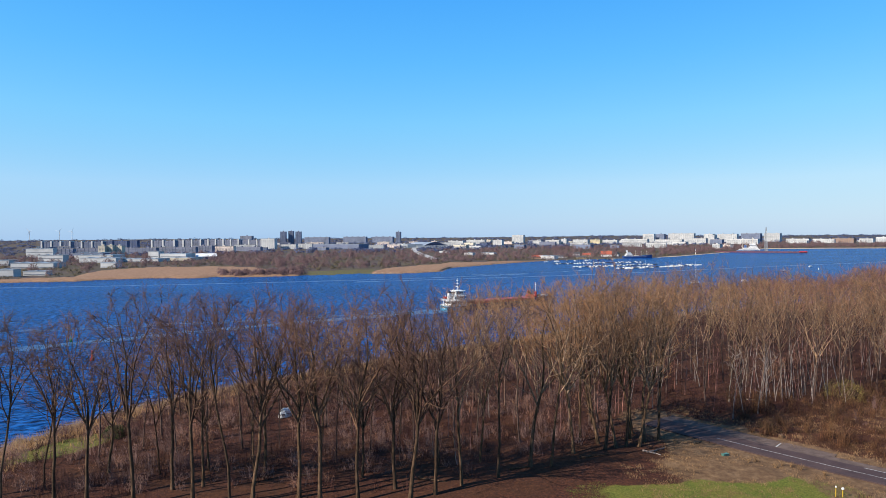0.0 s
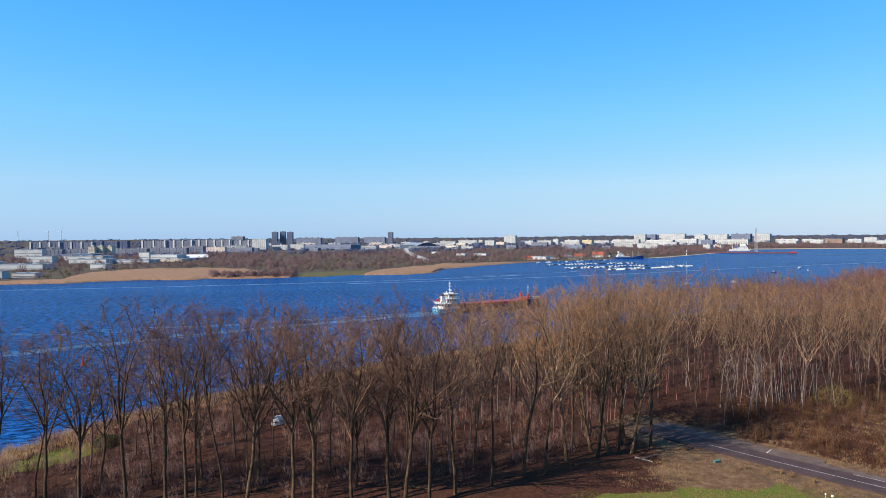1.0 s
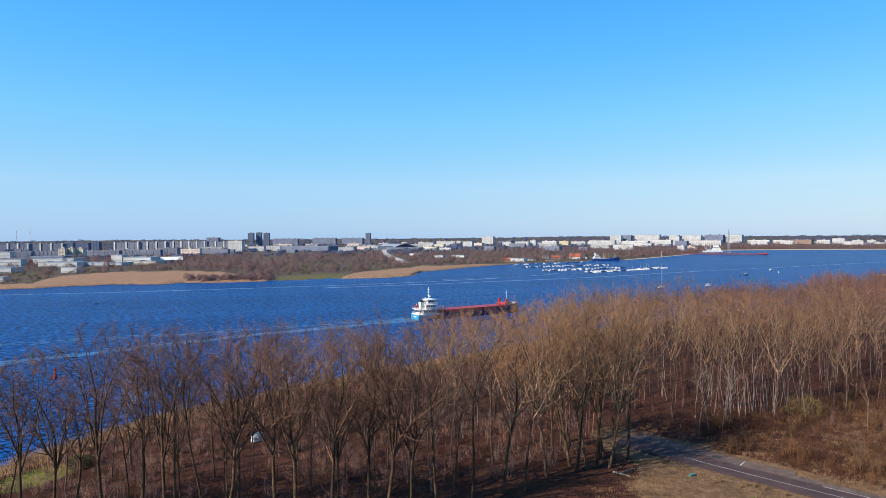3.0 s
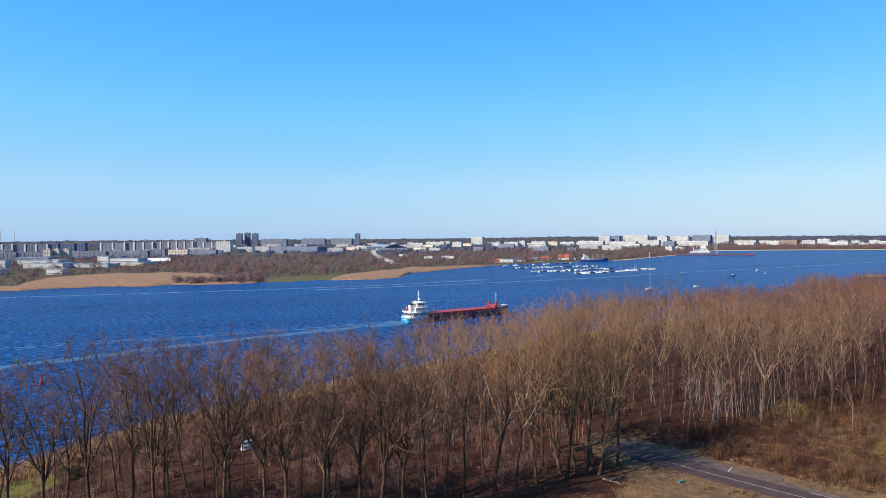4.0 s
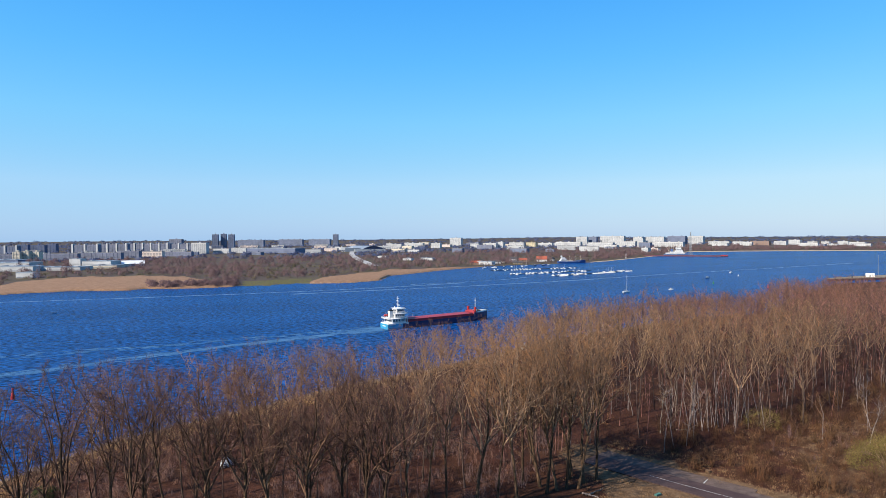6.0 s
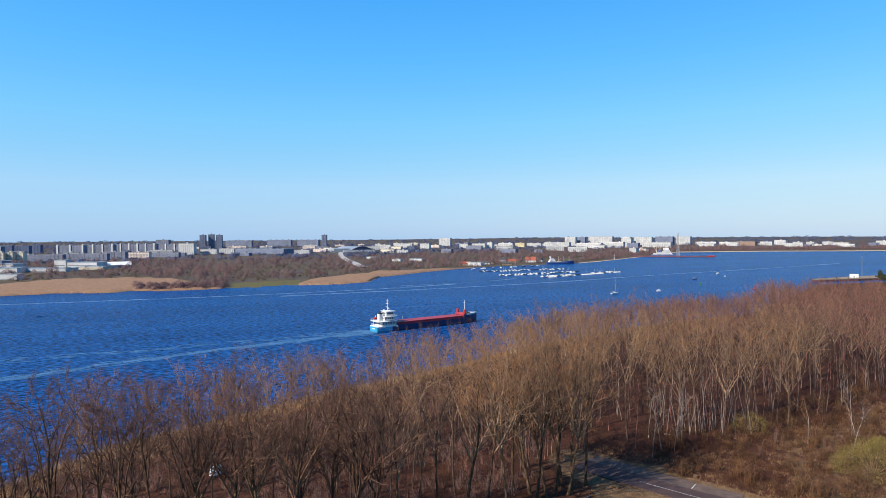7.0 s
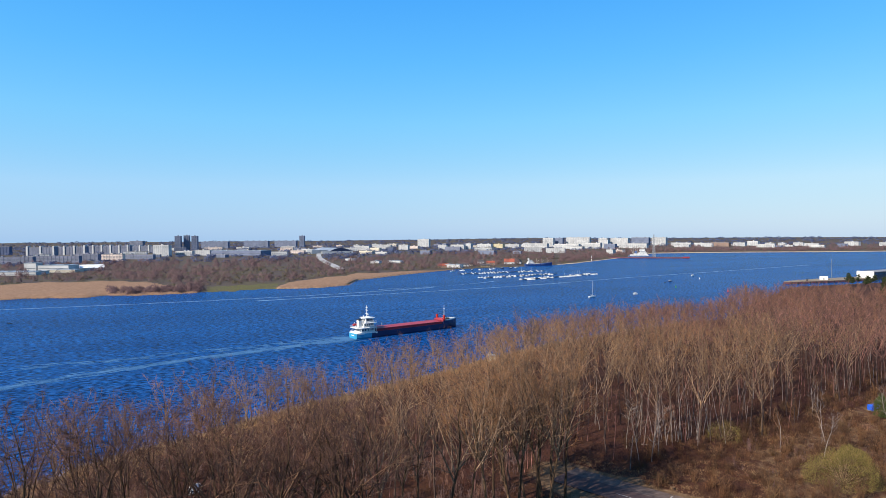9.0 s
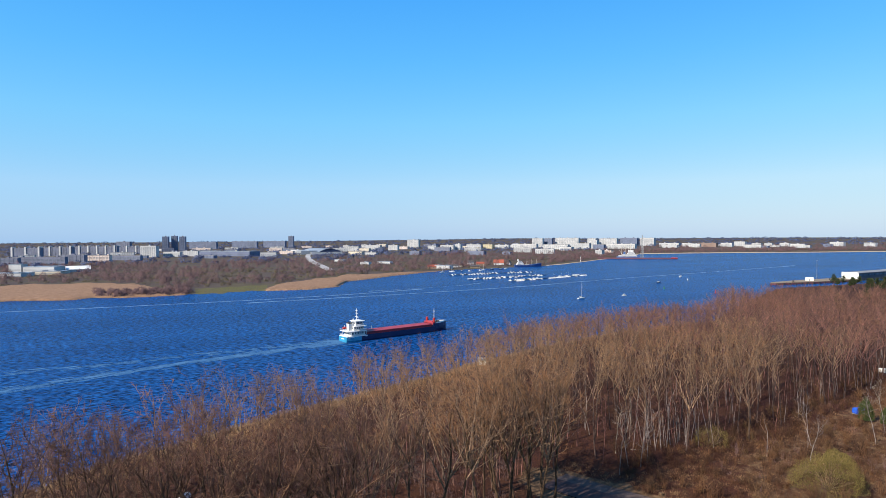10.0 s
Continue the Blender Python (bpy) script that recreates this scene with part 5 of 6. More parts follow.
# ---- marina on the far bank ----
def pontoon(ax, ay, bx, by):
    span, turn = math.hypot(bx - ax, by - ay), math.degrees(math.atan2(by - ay, bx - ax))
    root = thing("pontoon", (ax, ay, 0), "long low grey floating pontoon with moored boats", "pontoon", "pontoons", turn)
    n = max(2, round(span / 12))
    for i in range(n):
        part("deck_section", box(span * i / n + 0.15, span * (i + 1) / n - 0.15, -1.2, 1.2, 0.35, 0.9), DARK, root)
        part("float", box(span * i / n + 1.5, span * (i + 1) / n - 1.5, -1.1, 1.1, -0.3, 0.35), CONCRETE, root)
    for i in range(0, n + 1, 2):
        part("pile", rod((span * i / n, 1.5, -2), (span * i / n, 1.5, 3.2), 0.2, sides=6), DARK, root)


rng = random.Random(31)
boat_masters = [sailing_yacht(0, 0, 0, 9, 11.5), sailing_yacht(0, 0, 0, 8, 10), motor_boat(0, 0, 0, 9), motor_boat(0, 0, 0, 7), motor_boat(0, 0, 0, 8, HULLBLUE, "blue-hulled motor cruiser moored at a pontoon")]
for ob in boat_masters:
    ob["group"] = "moored boats"
piers = ((262, 786, 410, 874), (214, 832, 352, 888), (206, 930, 362, 972))
for ax, ay, bx, by in piers:
    pontoon(ax, ay, bx, by)
    turn = math.degrees(math.atan2(by - ay, bx - ax))
    span = math.hypot(bx - ax, by - ay)
    s = 4.0
    while s < span - 6:
        for side in (-1, 1):
            if rng.random() < 0.6:
                k = rng.choice((0, 1, 2, 2, 3, 3, 4, 2))
                ob = boat_masters[k]
                cx, cy = ax + (bx - ax) * s / span, ay + (by - ay) * s / span
                nx, ny = -(by - ay) / span, (bx - ax) / span
                copy_thing(ob, pose(cx + nx * side * 6.6, cy + ny * side * 6.6, 0, 0, 0, turn + (90 if side < 0 else -90) + rng.uniform(-4, 4)) @ Matrix.Diagonal((0.66, 0.66, 0.72, 1)))
        s += rng.uniform(4.4, 7.0)
for k in range(9):
    copy_thing(boat_masters[rng.choice((0, 2, 3, 4))], pose(215 + 17 * k + rng.uniform(-4, 4), 1003 + 10 * k + rng.uniform(-6, 6), 0, 0, 0, rng.uniform(0, 360)))
for ob in boat_masters:
    for o in (*ob.children_recursive, ob):
        bpy.data.objects.remove(o)


def trawler(x, y, turn, label, length, hull, masts, house_aft=True):
    """A working ship with a raised bow, masts and a deckhouse."""
    root = thing("moored_ship", (x, y, 0), label, "ship", turn=turn)
    st = []
    for k in range(11):
        s = k / 10
        b = length * 0.08 * min(1.0, 0.75 + 1.5 * s) * (1 if s < 0.7 else max(0.04, 1 - ((s - 0.7) / 0.3) ** 2))
        deck = length * (0.07 + 0.05 * max(0, s - 0.55) * 2.2 + (0.012 if s < 0.3 else 0))
        st.append((length * (s - 0.5) + (2.5 if k == 10 else 0), [(b * 0.5, -1.5), (b * 0.92, 0), (b, deck)]))
    loft(st, hull, "hull", root)
    d = length * 0.075
    x0 = -0.42 if house_aft else 0.12
    for i, (a2, b2, wd) in enumerate(((0, 0.26, 0.062), (0.03, 0.22, 0.05), (0.06, 0.18, 0.042))):
        part("deckhouse", box(length * (x0 + a2), length * (x0 + b2), -length * wd, length * wd, d + 2.6 * i, d + 2.6 * i + 2.5, 0.1), WHITE, root)
        part("window_band", box(length * (x0 + a2) + 0.6, length * (x0 + b2) - 0.6, -length * wd - 0.06, length * wd + 0.06, d + 2.6 * i + 1.1, d + 2.6 * i + 1.9), GLASS, root)
    part("funnel", box(length * (x0 + 0.03), length * (x0 + 0.08), -1.2, 1.2, d + 7.6, d + 11, 0.2), WHITE, root)
    for k in range(masts):
        xx = length * (-0.05 + 0.4 * k / max(1, masts - 1))
        m2 = part("mast", rod((xx, 0, d - 0.5), (xx, 0, d + length * 0.2), 0.3, 0.15), CREAM, root)
        part("derrick", rod((xx, 0, d + 2), (xx + length * 0.08, 0, d + length * 0.13), 0.14), CREAM, m2)
        part("cross_tree", box(xx - 0.15, xx + 0.15, -2, 2, d + length * 0.16, d + length * 0.16 + 0.3), CREAM, m2)
    part("hatch", box(-length * 0.1, length * 0.05, -2, 2, d, d + 1.4, 0.1), CREAM, root)
    part("rail_strip", box(-length * 0.47, length * 0.3, -length * 0.0805, length * 0.0805, d - 0.6, d - 0.45), WHITE, root)
    return root


trawler(412, 1138, 4, "blue-hulled old cargo ship with white deckhouse and masts", 55, SHIPBLUE, 3)
ship = trawler(808, 1461, -24, "white and blue research ship moored at a jetty", 58, PALEHULL, 2, False)
for i, (x0, x1, half) in enumerate(((-24, 20, 4.2), (-14, 18, 4.0), (-2, 17, 3.6), (1, 15, 3.4))):
    part("superstructure", box(x0, x1, -half, half, 5.0 + 2.9 * i, 7.8 + 2.9 * i, 0.1), WHITE, ship)
    part("window_band", box(x0 + 1, x1 - 1, -half - 0.06, half + 0.06, 6.3 + 2.9 * i, 7.1 + 2.9 * i), GLASS, ship)

for x0, top in ((-16, 30), (-6, 33), (6, 36)):
    mast = part("tall_mast", rod((x0, 0, 8), (x0, 0, top), 0.7, 0.35), CREAM, ship, "cream steel mast")
    part("derrick_boom", rod((x0, 0, 11), (x0 - 6, 0, top - 8), 0.4, 0.25), CREAM, mast)
part("bridge_block", box(0, 13, -4.4, 4.4, 16.5, 21, 0.15), WHITE, ship)
part("funnel_casing", box(-12, -7, -2, 2, 10.7, 17, 0.2), PALEHULL, ship)

# long red jetty with a lattice crane mast
def jetty(ax, ay, bx, by):
    span, turn = math.hypot(bx - ax, by - ay), math.degrees(math.atan2(by - ay, bx - ax))
    root = thing("jetty", (ax, ay, 0), "long red steel jetty on piles in the river", "jetty", turn=turn)
    n = round(span / 10)
    for i in range(n):
        part("deck_section", box(span * i / n, span * (i + 1) / n - 0.05, -3, 3, 0.8, 3.8), RUST, root)
        part("pile", rod((span * (i + 0.5) / n, 2.4, -2), (span * (i + 0.5) / n, 2.4, 2.4), 0.4, sides=6), RUST, root)
        part("pile", rod((span * (i + 0.5) / n, -2.4, -2), (span * (i + 0.5) / n, -2.4, 2.4), 0.4, sides=6), RUST, root)
    part("jetty_head", box(span - 16, span, -4.5, 4.5, 2.2, 4.4, 0.3), BRIGHTRED, root)


jetty(711, 1444, 876, 1343)
root = thing("lattice_mast", (828, 1425, 2), "tall grey lattice mast behind the jetty", "mast")
for x, y in ((-1, -1), (1, -1), (1, 1), (-1, 1)):
    part("leg", rod((x * 3, y * 3, -2), (x * 0.5, y * 0.5, 58), 0.55, 0.3, 5), STEEL, root)
for i in range(9):
    z = i * 6.2
    k = 3 - 2.5 * z / 58
    for a2, b2 in (((-k, -k), (k, -k)), ((k, -k), (k, k)), ((k, k), (-k, k)), ((-k, k), (-k, -k))):
        part("brace", rod((*a2, z), (b2[0] * 0.9, b2[1] * 0.9, z + 5), 0.22, sides=4), STEEL, root)
root = thing("beach_tower", (604, 1310, 1.5), "slim white and red beacon tower on the beach", "beacon")
root.scale = (0.7, 0.7, 0.7)
part("shaft", rod((0, 0, -1), (0, 0, 14), 1.0, 0.7, 10), WHITE, root)
part("band", rod((0, 0, 5), (0, 0, 8), 0.98, 0.9, 10), RUST, root)
part("gallery", rod((0, 0, 14), (0, 0, 14.5), 1.2, 1.2, 10), DARK, root)
part("lantern", rod((0, 0, 14.5), (0, 0, 17), 0.8, 0.5, 8), GLASS, root)

# pier, hall and lamp on the near bank far along the shore
root = thing("pier", (0, 0, 0), "rust-red sheet-piled pier with a concrete deck", "pier")
quay = [(536, 633), (542, 630), (600, 634), (680, 648), (720, 690), (600, 662), (545, 642)]
part("quay_wall", prism([(x, y) for x, y in quay], -3, 2.1), RUST, root)
part("deck", prism([(x + (615 - x) * 0.006, y + (648 - y) * 0.006) for x, y in quay], 2.1, 2.6), TIMBER, root)
for k in range(12):
    x = 544 + k * 9
    part("fender", box(x, x + 1.2, 628.6 + 0.07 * k * 9, 629.8 + 0.07 * k * 9, -0.2, 2.3), DARK, root)
root = thing("container_hut", (607, 649, 2.6), "small white container hut on the pier", "hut", turn=-40)
part("body", box(-4.5, 4.5, -2, 2, 0, 4.2, 0.1), WHITE, root)
part("door", box(-0.6, 0.6, -2.08, -2.0, 0.1, 2.3), STEEL, root)
root = thing("light_mast", (617, 648, 2.6), "tall slim grey light mast on the pier", "light mast")
part("pole", rod((0, 0, 0), (0, 0, 25), 0.24, 0.16, 8), STEEL, root)
part("lamp_head", box(-0.9, 0.9, -0.3, 0.3, 25, 25.5, 0.1), STEEL, root)
for x, y in ((640, 652), (646, 654), (652, 656), (575, 640)):
    bollard = thing("bollard", (x, y, 2.6), "dark mooring bollard on the pier deck", "bollard", "bollards")
    part("drum", rod((0, 0, 0), (0, 0, 1.6), 0.8, 0.65, 10), DARK, bollard)
    part("cap", rod((0, 0, 1.6), (0, 0, 1.9), 1.0, 0.9, 10), DARK, bollard)
root = thing("boat_hall", (686, 654, 2), "long low dark boat hall with a white end wall", "hall", turn=18)
body = part("wall", box(0, 150, 0, 20, 0, 7.8, 0.05), DARKCLAD, root)
part("end_wall", box(-0.4, -0.003, -0.3, 20.3, 0, 9, 0.05), WHITE, root, "plain white end wall")
part("roof", box(0.05, 150.6, -0.8, 20.8, 7.8, 8.5, 0.1), ROOFGREY, root)
for k in range(14):
    part("window", box(4 + k * 10, 11 + k * 10, -0.1, 0.05, 4.5, 6.6), GLASS, body)


# ---- wakes on the river ----
FOAM = coated("wake_foam", (0.112, 0.195, 0.323), 0.6, wear=0.2, size=3)
CHURN = Shade("churned_water", 0.35, 0, 0.12)
CHURN.put("Base Color", CHURN.ramp(CHURN.noise(6, 4), [(0.3, (0.012, 0.052, 0.145)), (0.7, (0.058, 0.135, 0.265))]))
CHURN.bump(CHURN.noise(1.5, 3), 0.6, 0.5)
CHURN = CHURN.mat


def wake(name, label, line, width, count, long, wide, material, seed):
    """Flat patches of broken foam strewn along a curve."""
    r2 = random.Random(seed)
    line = smoothed(line, 3)
    bm = bmesh.new()
    for _ in range(count):
        k = r2.uniform(0, len(line) - 1.001)
        i = int(k)
        ax, ay = line[i]
        bx, by = line[i + 1]
        x, y = ax + (bx - ax) * (k - i), ay + (by - ay) * (k - i)
        turn = math.atan2(by - ay, bx - ax) + r2.gauss(0, 0.08)
        off = r2.gauss(0, width)
        a2, b2 = long * r2.uniform(0.3, 1.0), wide * r2.uniform(0.3, 1.0)
        z = 0.03 + 0.02 * r2.random()
        vs = []
        for j in range(8):
            q = 6.283 * j / 8
            u, v2 = a2 * math.cos(q) * r2.uniform(0.7, 1.1), b2 * math.sin(q) * r2.uniform(0.7, 1.1) + off
            vs.append(bm.verts.new((x + u * math.cos(turn) - v2 * math.sin(turn), y + u * math.sin(turn) + v2 * math.cos(turn), z)))
        bm.faces.new(vs)
    tagged(part(name, bm, material), label, "wake", kind="stuff")


wake("boat_wake", "thin pale foam line of a passed boat", [(-420, 560), (-200, 590), (0, 640), (120, 700)], 1.3, 900, 8, 0.6, FOAM, 61)
wake("boat_wake", "thin pale foam line of a passed boat", [(-60, 600), (80, 640), (250, 700), (420, 790), (640, 880), (900, 1000)], 1.4, 1300, 9, 0.6, FOAM, 62)
wake("boat_wake", "thin pale foam line of a passed boat", [(60, 690), (170, 730), (215, 770)], 1.2, 200, 4, 0.7, FOAM, 63)
wake("ship_wake", "lighter churned water trailing behind the ship", [(14, 361), (-25, 341), (-58, 323), (-107, 293), (-160, 252)], 2.6, 560, 8, 0.8, CHURN, 64)
wake("ship_wake", "lighter churned water trailing behind the ship", [(12, 366), (-40, 350), (-120, 318), (-230, 290)], 3.0, 240, 6, 0.8, CHURN, 65)


# ---- the town across the river ----
footprints = []


def far_ground(x, y):
    b, r = bearing(x, y), math.hypot(x, y)
    d = r - far_shore(b)
    return -0.3 + 1.2 * ramp01(d, 0, 30) + (far_rise(r, b) - 2) * ramp01(d, 30, 500)


def block(x, y, w2, d2, h, turn, wall, style="slab", label="pale concrete slab block with rows of windows", roof=None, group="town blocks"):
    """A block of flats or a hall: walls, parapet roof, window bands by storey, stair towers."""
    z = far_ground(x, y)
    h = max(h, 4)
    turn, w2 = (turn - 12, w2 * 0.8) if h > 50 else (turn - 32, w2 * 1.06)
    root = thing("apartment_block" if style != "hall" else "industrial_hall", (x, y, z - 0.5), label, "building", group, turn)
    footprints.append((x, y, max(w2, d2) / 2 + 5))
    a2, b2 = w2 / 2, d2 / 2
    body = part("wall", box(-a2, a2, -b2, b2, 0, h), wall, root)
    part("roof", box(-a2 - 0.3, a2 + 0.3, -b2 - 0.3, b2 + 0.3, h, h + 0.7), roof or ROOFGREY, root)
    storey = 3.0 if style != "hall" else 5.0
    n = max(1, int((h - 1) / storey))
    bays = max(2, round(w2 / (9 if style == "slab" else 6.5)))
    me = None
    for i in range(n):
        zz = 1.2 + i * storey
        if me is None:
            ob = part("window_band", box(-a2 + 0.8, a2 - 0.8, -b2 - 0.12, -b2 + 0.05, 0, 1.05 if style != "hall" else 0.8), GLASS, body)
            me = ob.data
            ob.matrix_basis = pose(0, 0, zz)
        else:
            share("window_band", me, body, pose(0, 0, zz))
    if style != "hall":
        me = None
        for k in range(bays + 1):
            xx = -a2 + 0.75 + (w2 - 1.5) * k / bays
            if me is None:
                ob = part("pilaster", box(-0.75, 0.75, -b2 - 0.5, -b2 + 0.05, 0, h), wall, body)
                me = ob.data
                ob.matrix_basis = pose(xx, 0, 0)
            else:
                share("pilaster", me, body, pose(xx, 0, 0))
        for k in range(max(1, int(w2 / 32))):
            xx = -a2 + w2 * (k + 0.5) / max(1, int(w2 / 32))
            part("lift_house", box(xx - 2.2, xx + 2.2, -2.5, 2.5, h + 0.7, h + 3.2), wall, root)
    else:
        for k in range(max(1, int(w2 / 18))):
            xx = -a2 + w2 * (k + 0.5) / max(1, int(w2 / 18))
            part("roof_light", box(xx - 1.5, xx + 1.5, -b2 * 0.6, b2 * 0.6, h + 0.7, h + 1.5), SHEET, root)
    return root


GREY_LABEL = "grey concrete slab block with rows of windows"
WHITE_LABEL = "white rendered slab block with rows of windows"
# x, y, width, depth, height, turn
slabs_front = [(-844, 1482, 39, 13, 15, 30), (-803, 1505, 51, 13, 15, 28), (-677, 1510, 63, 12, 15, 24), (-605, 1540, 82, 12, 15.6, 21), (-560, 1612, 39, 14, 17.5, 19), (-467, 1692, 57, 12, 12, 15)]
for q in slabs_front:
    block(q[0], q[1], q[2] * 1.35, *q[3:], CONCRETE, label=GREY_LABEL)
for q in [(-725, 1433, 14, 14, 22.1, 27), (-711, 1441, 14, 14, 23.0, 26), (-695, 1449, 16, 14, 21.4, 26)]:
    block(*q, CREAM, "point", "cream rendered stepped apartment house")
block(-511, 1627, 56, 12, 15.3, 17, PINKISH, label="rose rendered slab block with rows of windows")
slabs_back = [(-1154, 1997, 74, 14, 25, 30), (-1079, 2038, 83, 14, 24, 28), (-836, 2042, 65, 14, 27, 22), (-784, 2115, 79, 14, 27, 20), (-703, 2196, 119, 14, 27.5, 18), (-600, 2250, 80, 14, 25, 16), (-481, 2916, 126, 14, 31, 9), (-309, 2989, 121, 14, 32, 6), (-178, 3050, 112, 14, 31, 3)]
for q in slabs_back:
    q = (q[0], q[1], q[2] * (1.28 if q[1] < 2900 else 1), *q[3:])
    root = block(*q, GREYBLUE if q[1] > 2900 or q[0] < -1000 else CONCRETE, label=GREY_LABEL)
    for k in range(int(q[2] / 30) + 1 if q[1] < 2900 else 0):
        xx = -q[2] / 2 + 2.5 + (q[2] - 5) * k / max(1, int(q[2] / 30))
        part("stair_tower", box(xx - 2.4, xx + 2.4, -q[3] / 2 - 2.2, q[3] / 2, 0, q[4] + 3.5), OFFWHITE, root)
for q in [(-1047, 2112, 27, 16, 28, 26), (-992, 2082, 42, 14, 27, 25), (-1000, 2190, 27, 16, 28, 25)]:
    block(*q, NAVYWALL, label="blue-clad slab block with rows of windows")
block(-685, 2464, 48, 16, 40, 16, CONCRETE, label=GREY_LABEL)
for q in [(-581, 2648, 28, 24, 57.5, 12), (-553, 2674, 26, 24, 59.7, 12), (-519, 2661, 28, 24, 57.2, 11), (-98, 2959, 28, 24, 54.7, 2)]:
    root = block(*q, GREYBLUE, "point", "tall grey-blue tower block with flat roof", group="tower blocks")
    part("roof_mast", rod((0, 0, q[4]), (0, 0, q[4] + 9), 0.5, 0.2, 5), STEEL, root)
for q in [(-462, 1903, 45, 16, 33, 14), (-404, 1924, 50, 14, 14.5, 12), (-354, 1934, 46, 14, 16.2, 10)]:
    block(*q, OFFWHITE, "point", WHITE_LABEL)
whites_mid = [(145, 2301, 57, 14, 17, -4), (229, 2344, 61, 14, 20, -6), (305, 2336, 39, 14, 19.3, -7), (454, 2769, 57, 14, 35.5, -9), (453, 2310, 35, 12, 16.2, -11), (510, 2300, 56, 14, 18.0, -12), (552, 2290, 22, 14, 22.1, -14), (649, 2420, 64, 14, 17.4, -15), (759, 2387, 62, 14, 15, -18), (846, 2358, 108, 14, 18.6, -20)]
for q in whites_mid:
    block(*q, OFFWHITE, label=WHITE_LABEL)
block(705, 2404, 41, 14, 17.1, -16, YELLOWISH, label="yellow rendered slab block with rows of windows")
whites_right = [(1056, 2760, 54, 14, 35.9, -21), (1184, 2707, 120, 14, 37.7, -24), (905, 2174, 102, 14, 18.2, -23), (1010, 2182, 75, 14, 21.2, -25), (1267, 2614, 43, 14, 34.6, -26), (1036, 2116, 23, 16, 34.0, -26), (1332, 2582, 85, 14, 34.2, -27), (1481, 2499, 66, 14, 35.6, -31), (1145, 2114, 110, 14, 18.6, -28)]
for q in whites_right:
    block(*q, OFFWHITE, label=WHITE_LABEL)
for q in [(1107, 2751, 39, 14, 35.6, -22), (1027, 2064, 42, 14, 18.4, -26), (1436, 2583, 83, 14, 35.8, -29)]:
    block(*q, GREYBLUE, label="grey-blue slab block with rows of windows")
far_right = [(1479, 2324, 86, 14, 15, -32), (1514, 2242, 50, 14, 15, -34), (1661, 2198, 46, 14, 15, -37), (1731, 2208, 44, 14, 20, -38), (1778, 2169, 37, 12, 13, -39), (1810, 2141, 29, 12, 13, -40), (1855, 2104, 37, 14, 14, -41), (2010, 2010, 50, 14, 17, -45), (2080, 1930, 40, 14, 16, -47)]
for q in far_right:
    block(*q, OFFWHITE, label=WHITE_LABEL)
block(1573, 2200, 75, 14, 16, -36, BROWNWALL, label="red-brown brick slab block with rows of windows")
# smaller houses and blocks among them
r3 = random.Random(88)
made = 0
while made < 84:
    b, r = r3.uniform(-31, 46), r3.uniform(1750, 3000)
    if r < far_shore(b) + 240:
        continue
    x, y = r * math.sin(radians(b)), r * math.cos(radians(b))
    if any(math.hypot(x - fx, y - fy) < fr + 28 for fx, fy, fr in footprints):
        continue
    wall = r3.choice((OFFWHITE, OFFWHITE, CREAM, CONCRETE, GREYBLUE, PINKISH))
    block(round(x), round(y), r3.uniform(22, 60), 12, r3.uniform(7, 15), -b + r3.uniform(-20, 30), wall, "point", "low pale apartment house among bare trees", group="low houses")
    made += 1
# works and halls near the bank
for q, wall in (((-490, 1159, 19, 18, 15.5, 23), OFFWHITE), ((-449, 1155, 49, 30, 11.5, 21), OFFWHITE), ((-605, 1183, 70, 40, 9.1, 27), OFFWHITE), ((-446, 903, 21, 16, 7.4, 26), OFFWHITE), ((-244, 1912, 158, 60, 14.5, 7), GREYBLUE), ((-778, 1291, 52, 14, 19, 31), OFFWHITE), ((-635, 1086, 41, 16, 12, 30), OFFWHITE), ((-553, 910, 57, 30, 7.5, 31), OFFWHITE), ((-471, 716, 22, 14, 8.6, 33), OFFWHITE), ((-451, 740, 25, 12, 5, 32), OFFWHITE), ((-703, 1347, 63, 40, 8, 28), GREYBLUE), ((-540, 1065, 60, 30, 8, 27), OFFWHITE), ((-660, 980, 50, 24, 8, 33), OFFWHITE), ((-480, 1082, 74, 34, 5.5, 22), OFFWHITE), ((-428, 1128, 44, 26, 5, 20), CREAM)):
    block(*q, wall, "hall", "low flat-roofed works hall with pale walls", SHEET, "works halls")
# tent-roofed hall
root = thing("gabled_hall", (-405, 1180, far_ground(-405, 1180)), "white hall with a low pitched metal roof", "hall", turn=20)
footprints.append((-405, 1180, 25))
part("wall", box(-18, 18, -14, 14, 0, 5), OFFWHITE, root)
bm = bmesh.new()
g2 = [[bm.verts.new((x, y, z)) for y, z in ((-15, 5), (0, 10.5), (15, 5))] for x in (-19, 19)]
bm.faces.new(g2[0][::-1])
bm.faces.new(g2[1])
for j in range(3):
    bm.faces.new((g2[0][j], g2[0][(j + 1) % 3], g2[1][(j + 1) % 3], g2[1][j]))
bmesh.ops.recalc_face_normals(bm, faces=bm.faces)
part("roof", bm, WHITE, root)
part("gate", box(-3, 3, -14.1, -14, 0.2, 4), NAVYWALL, root)

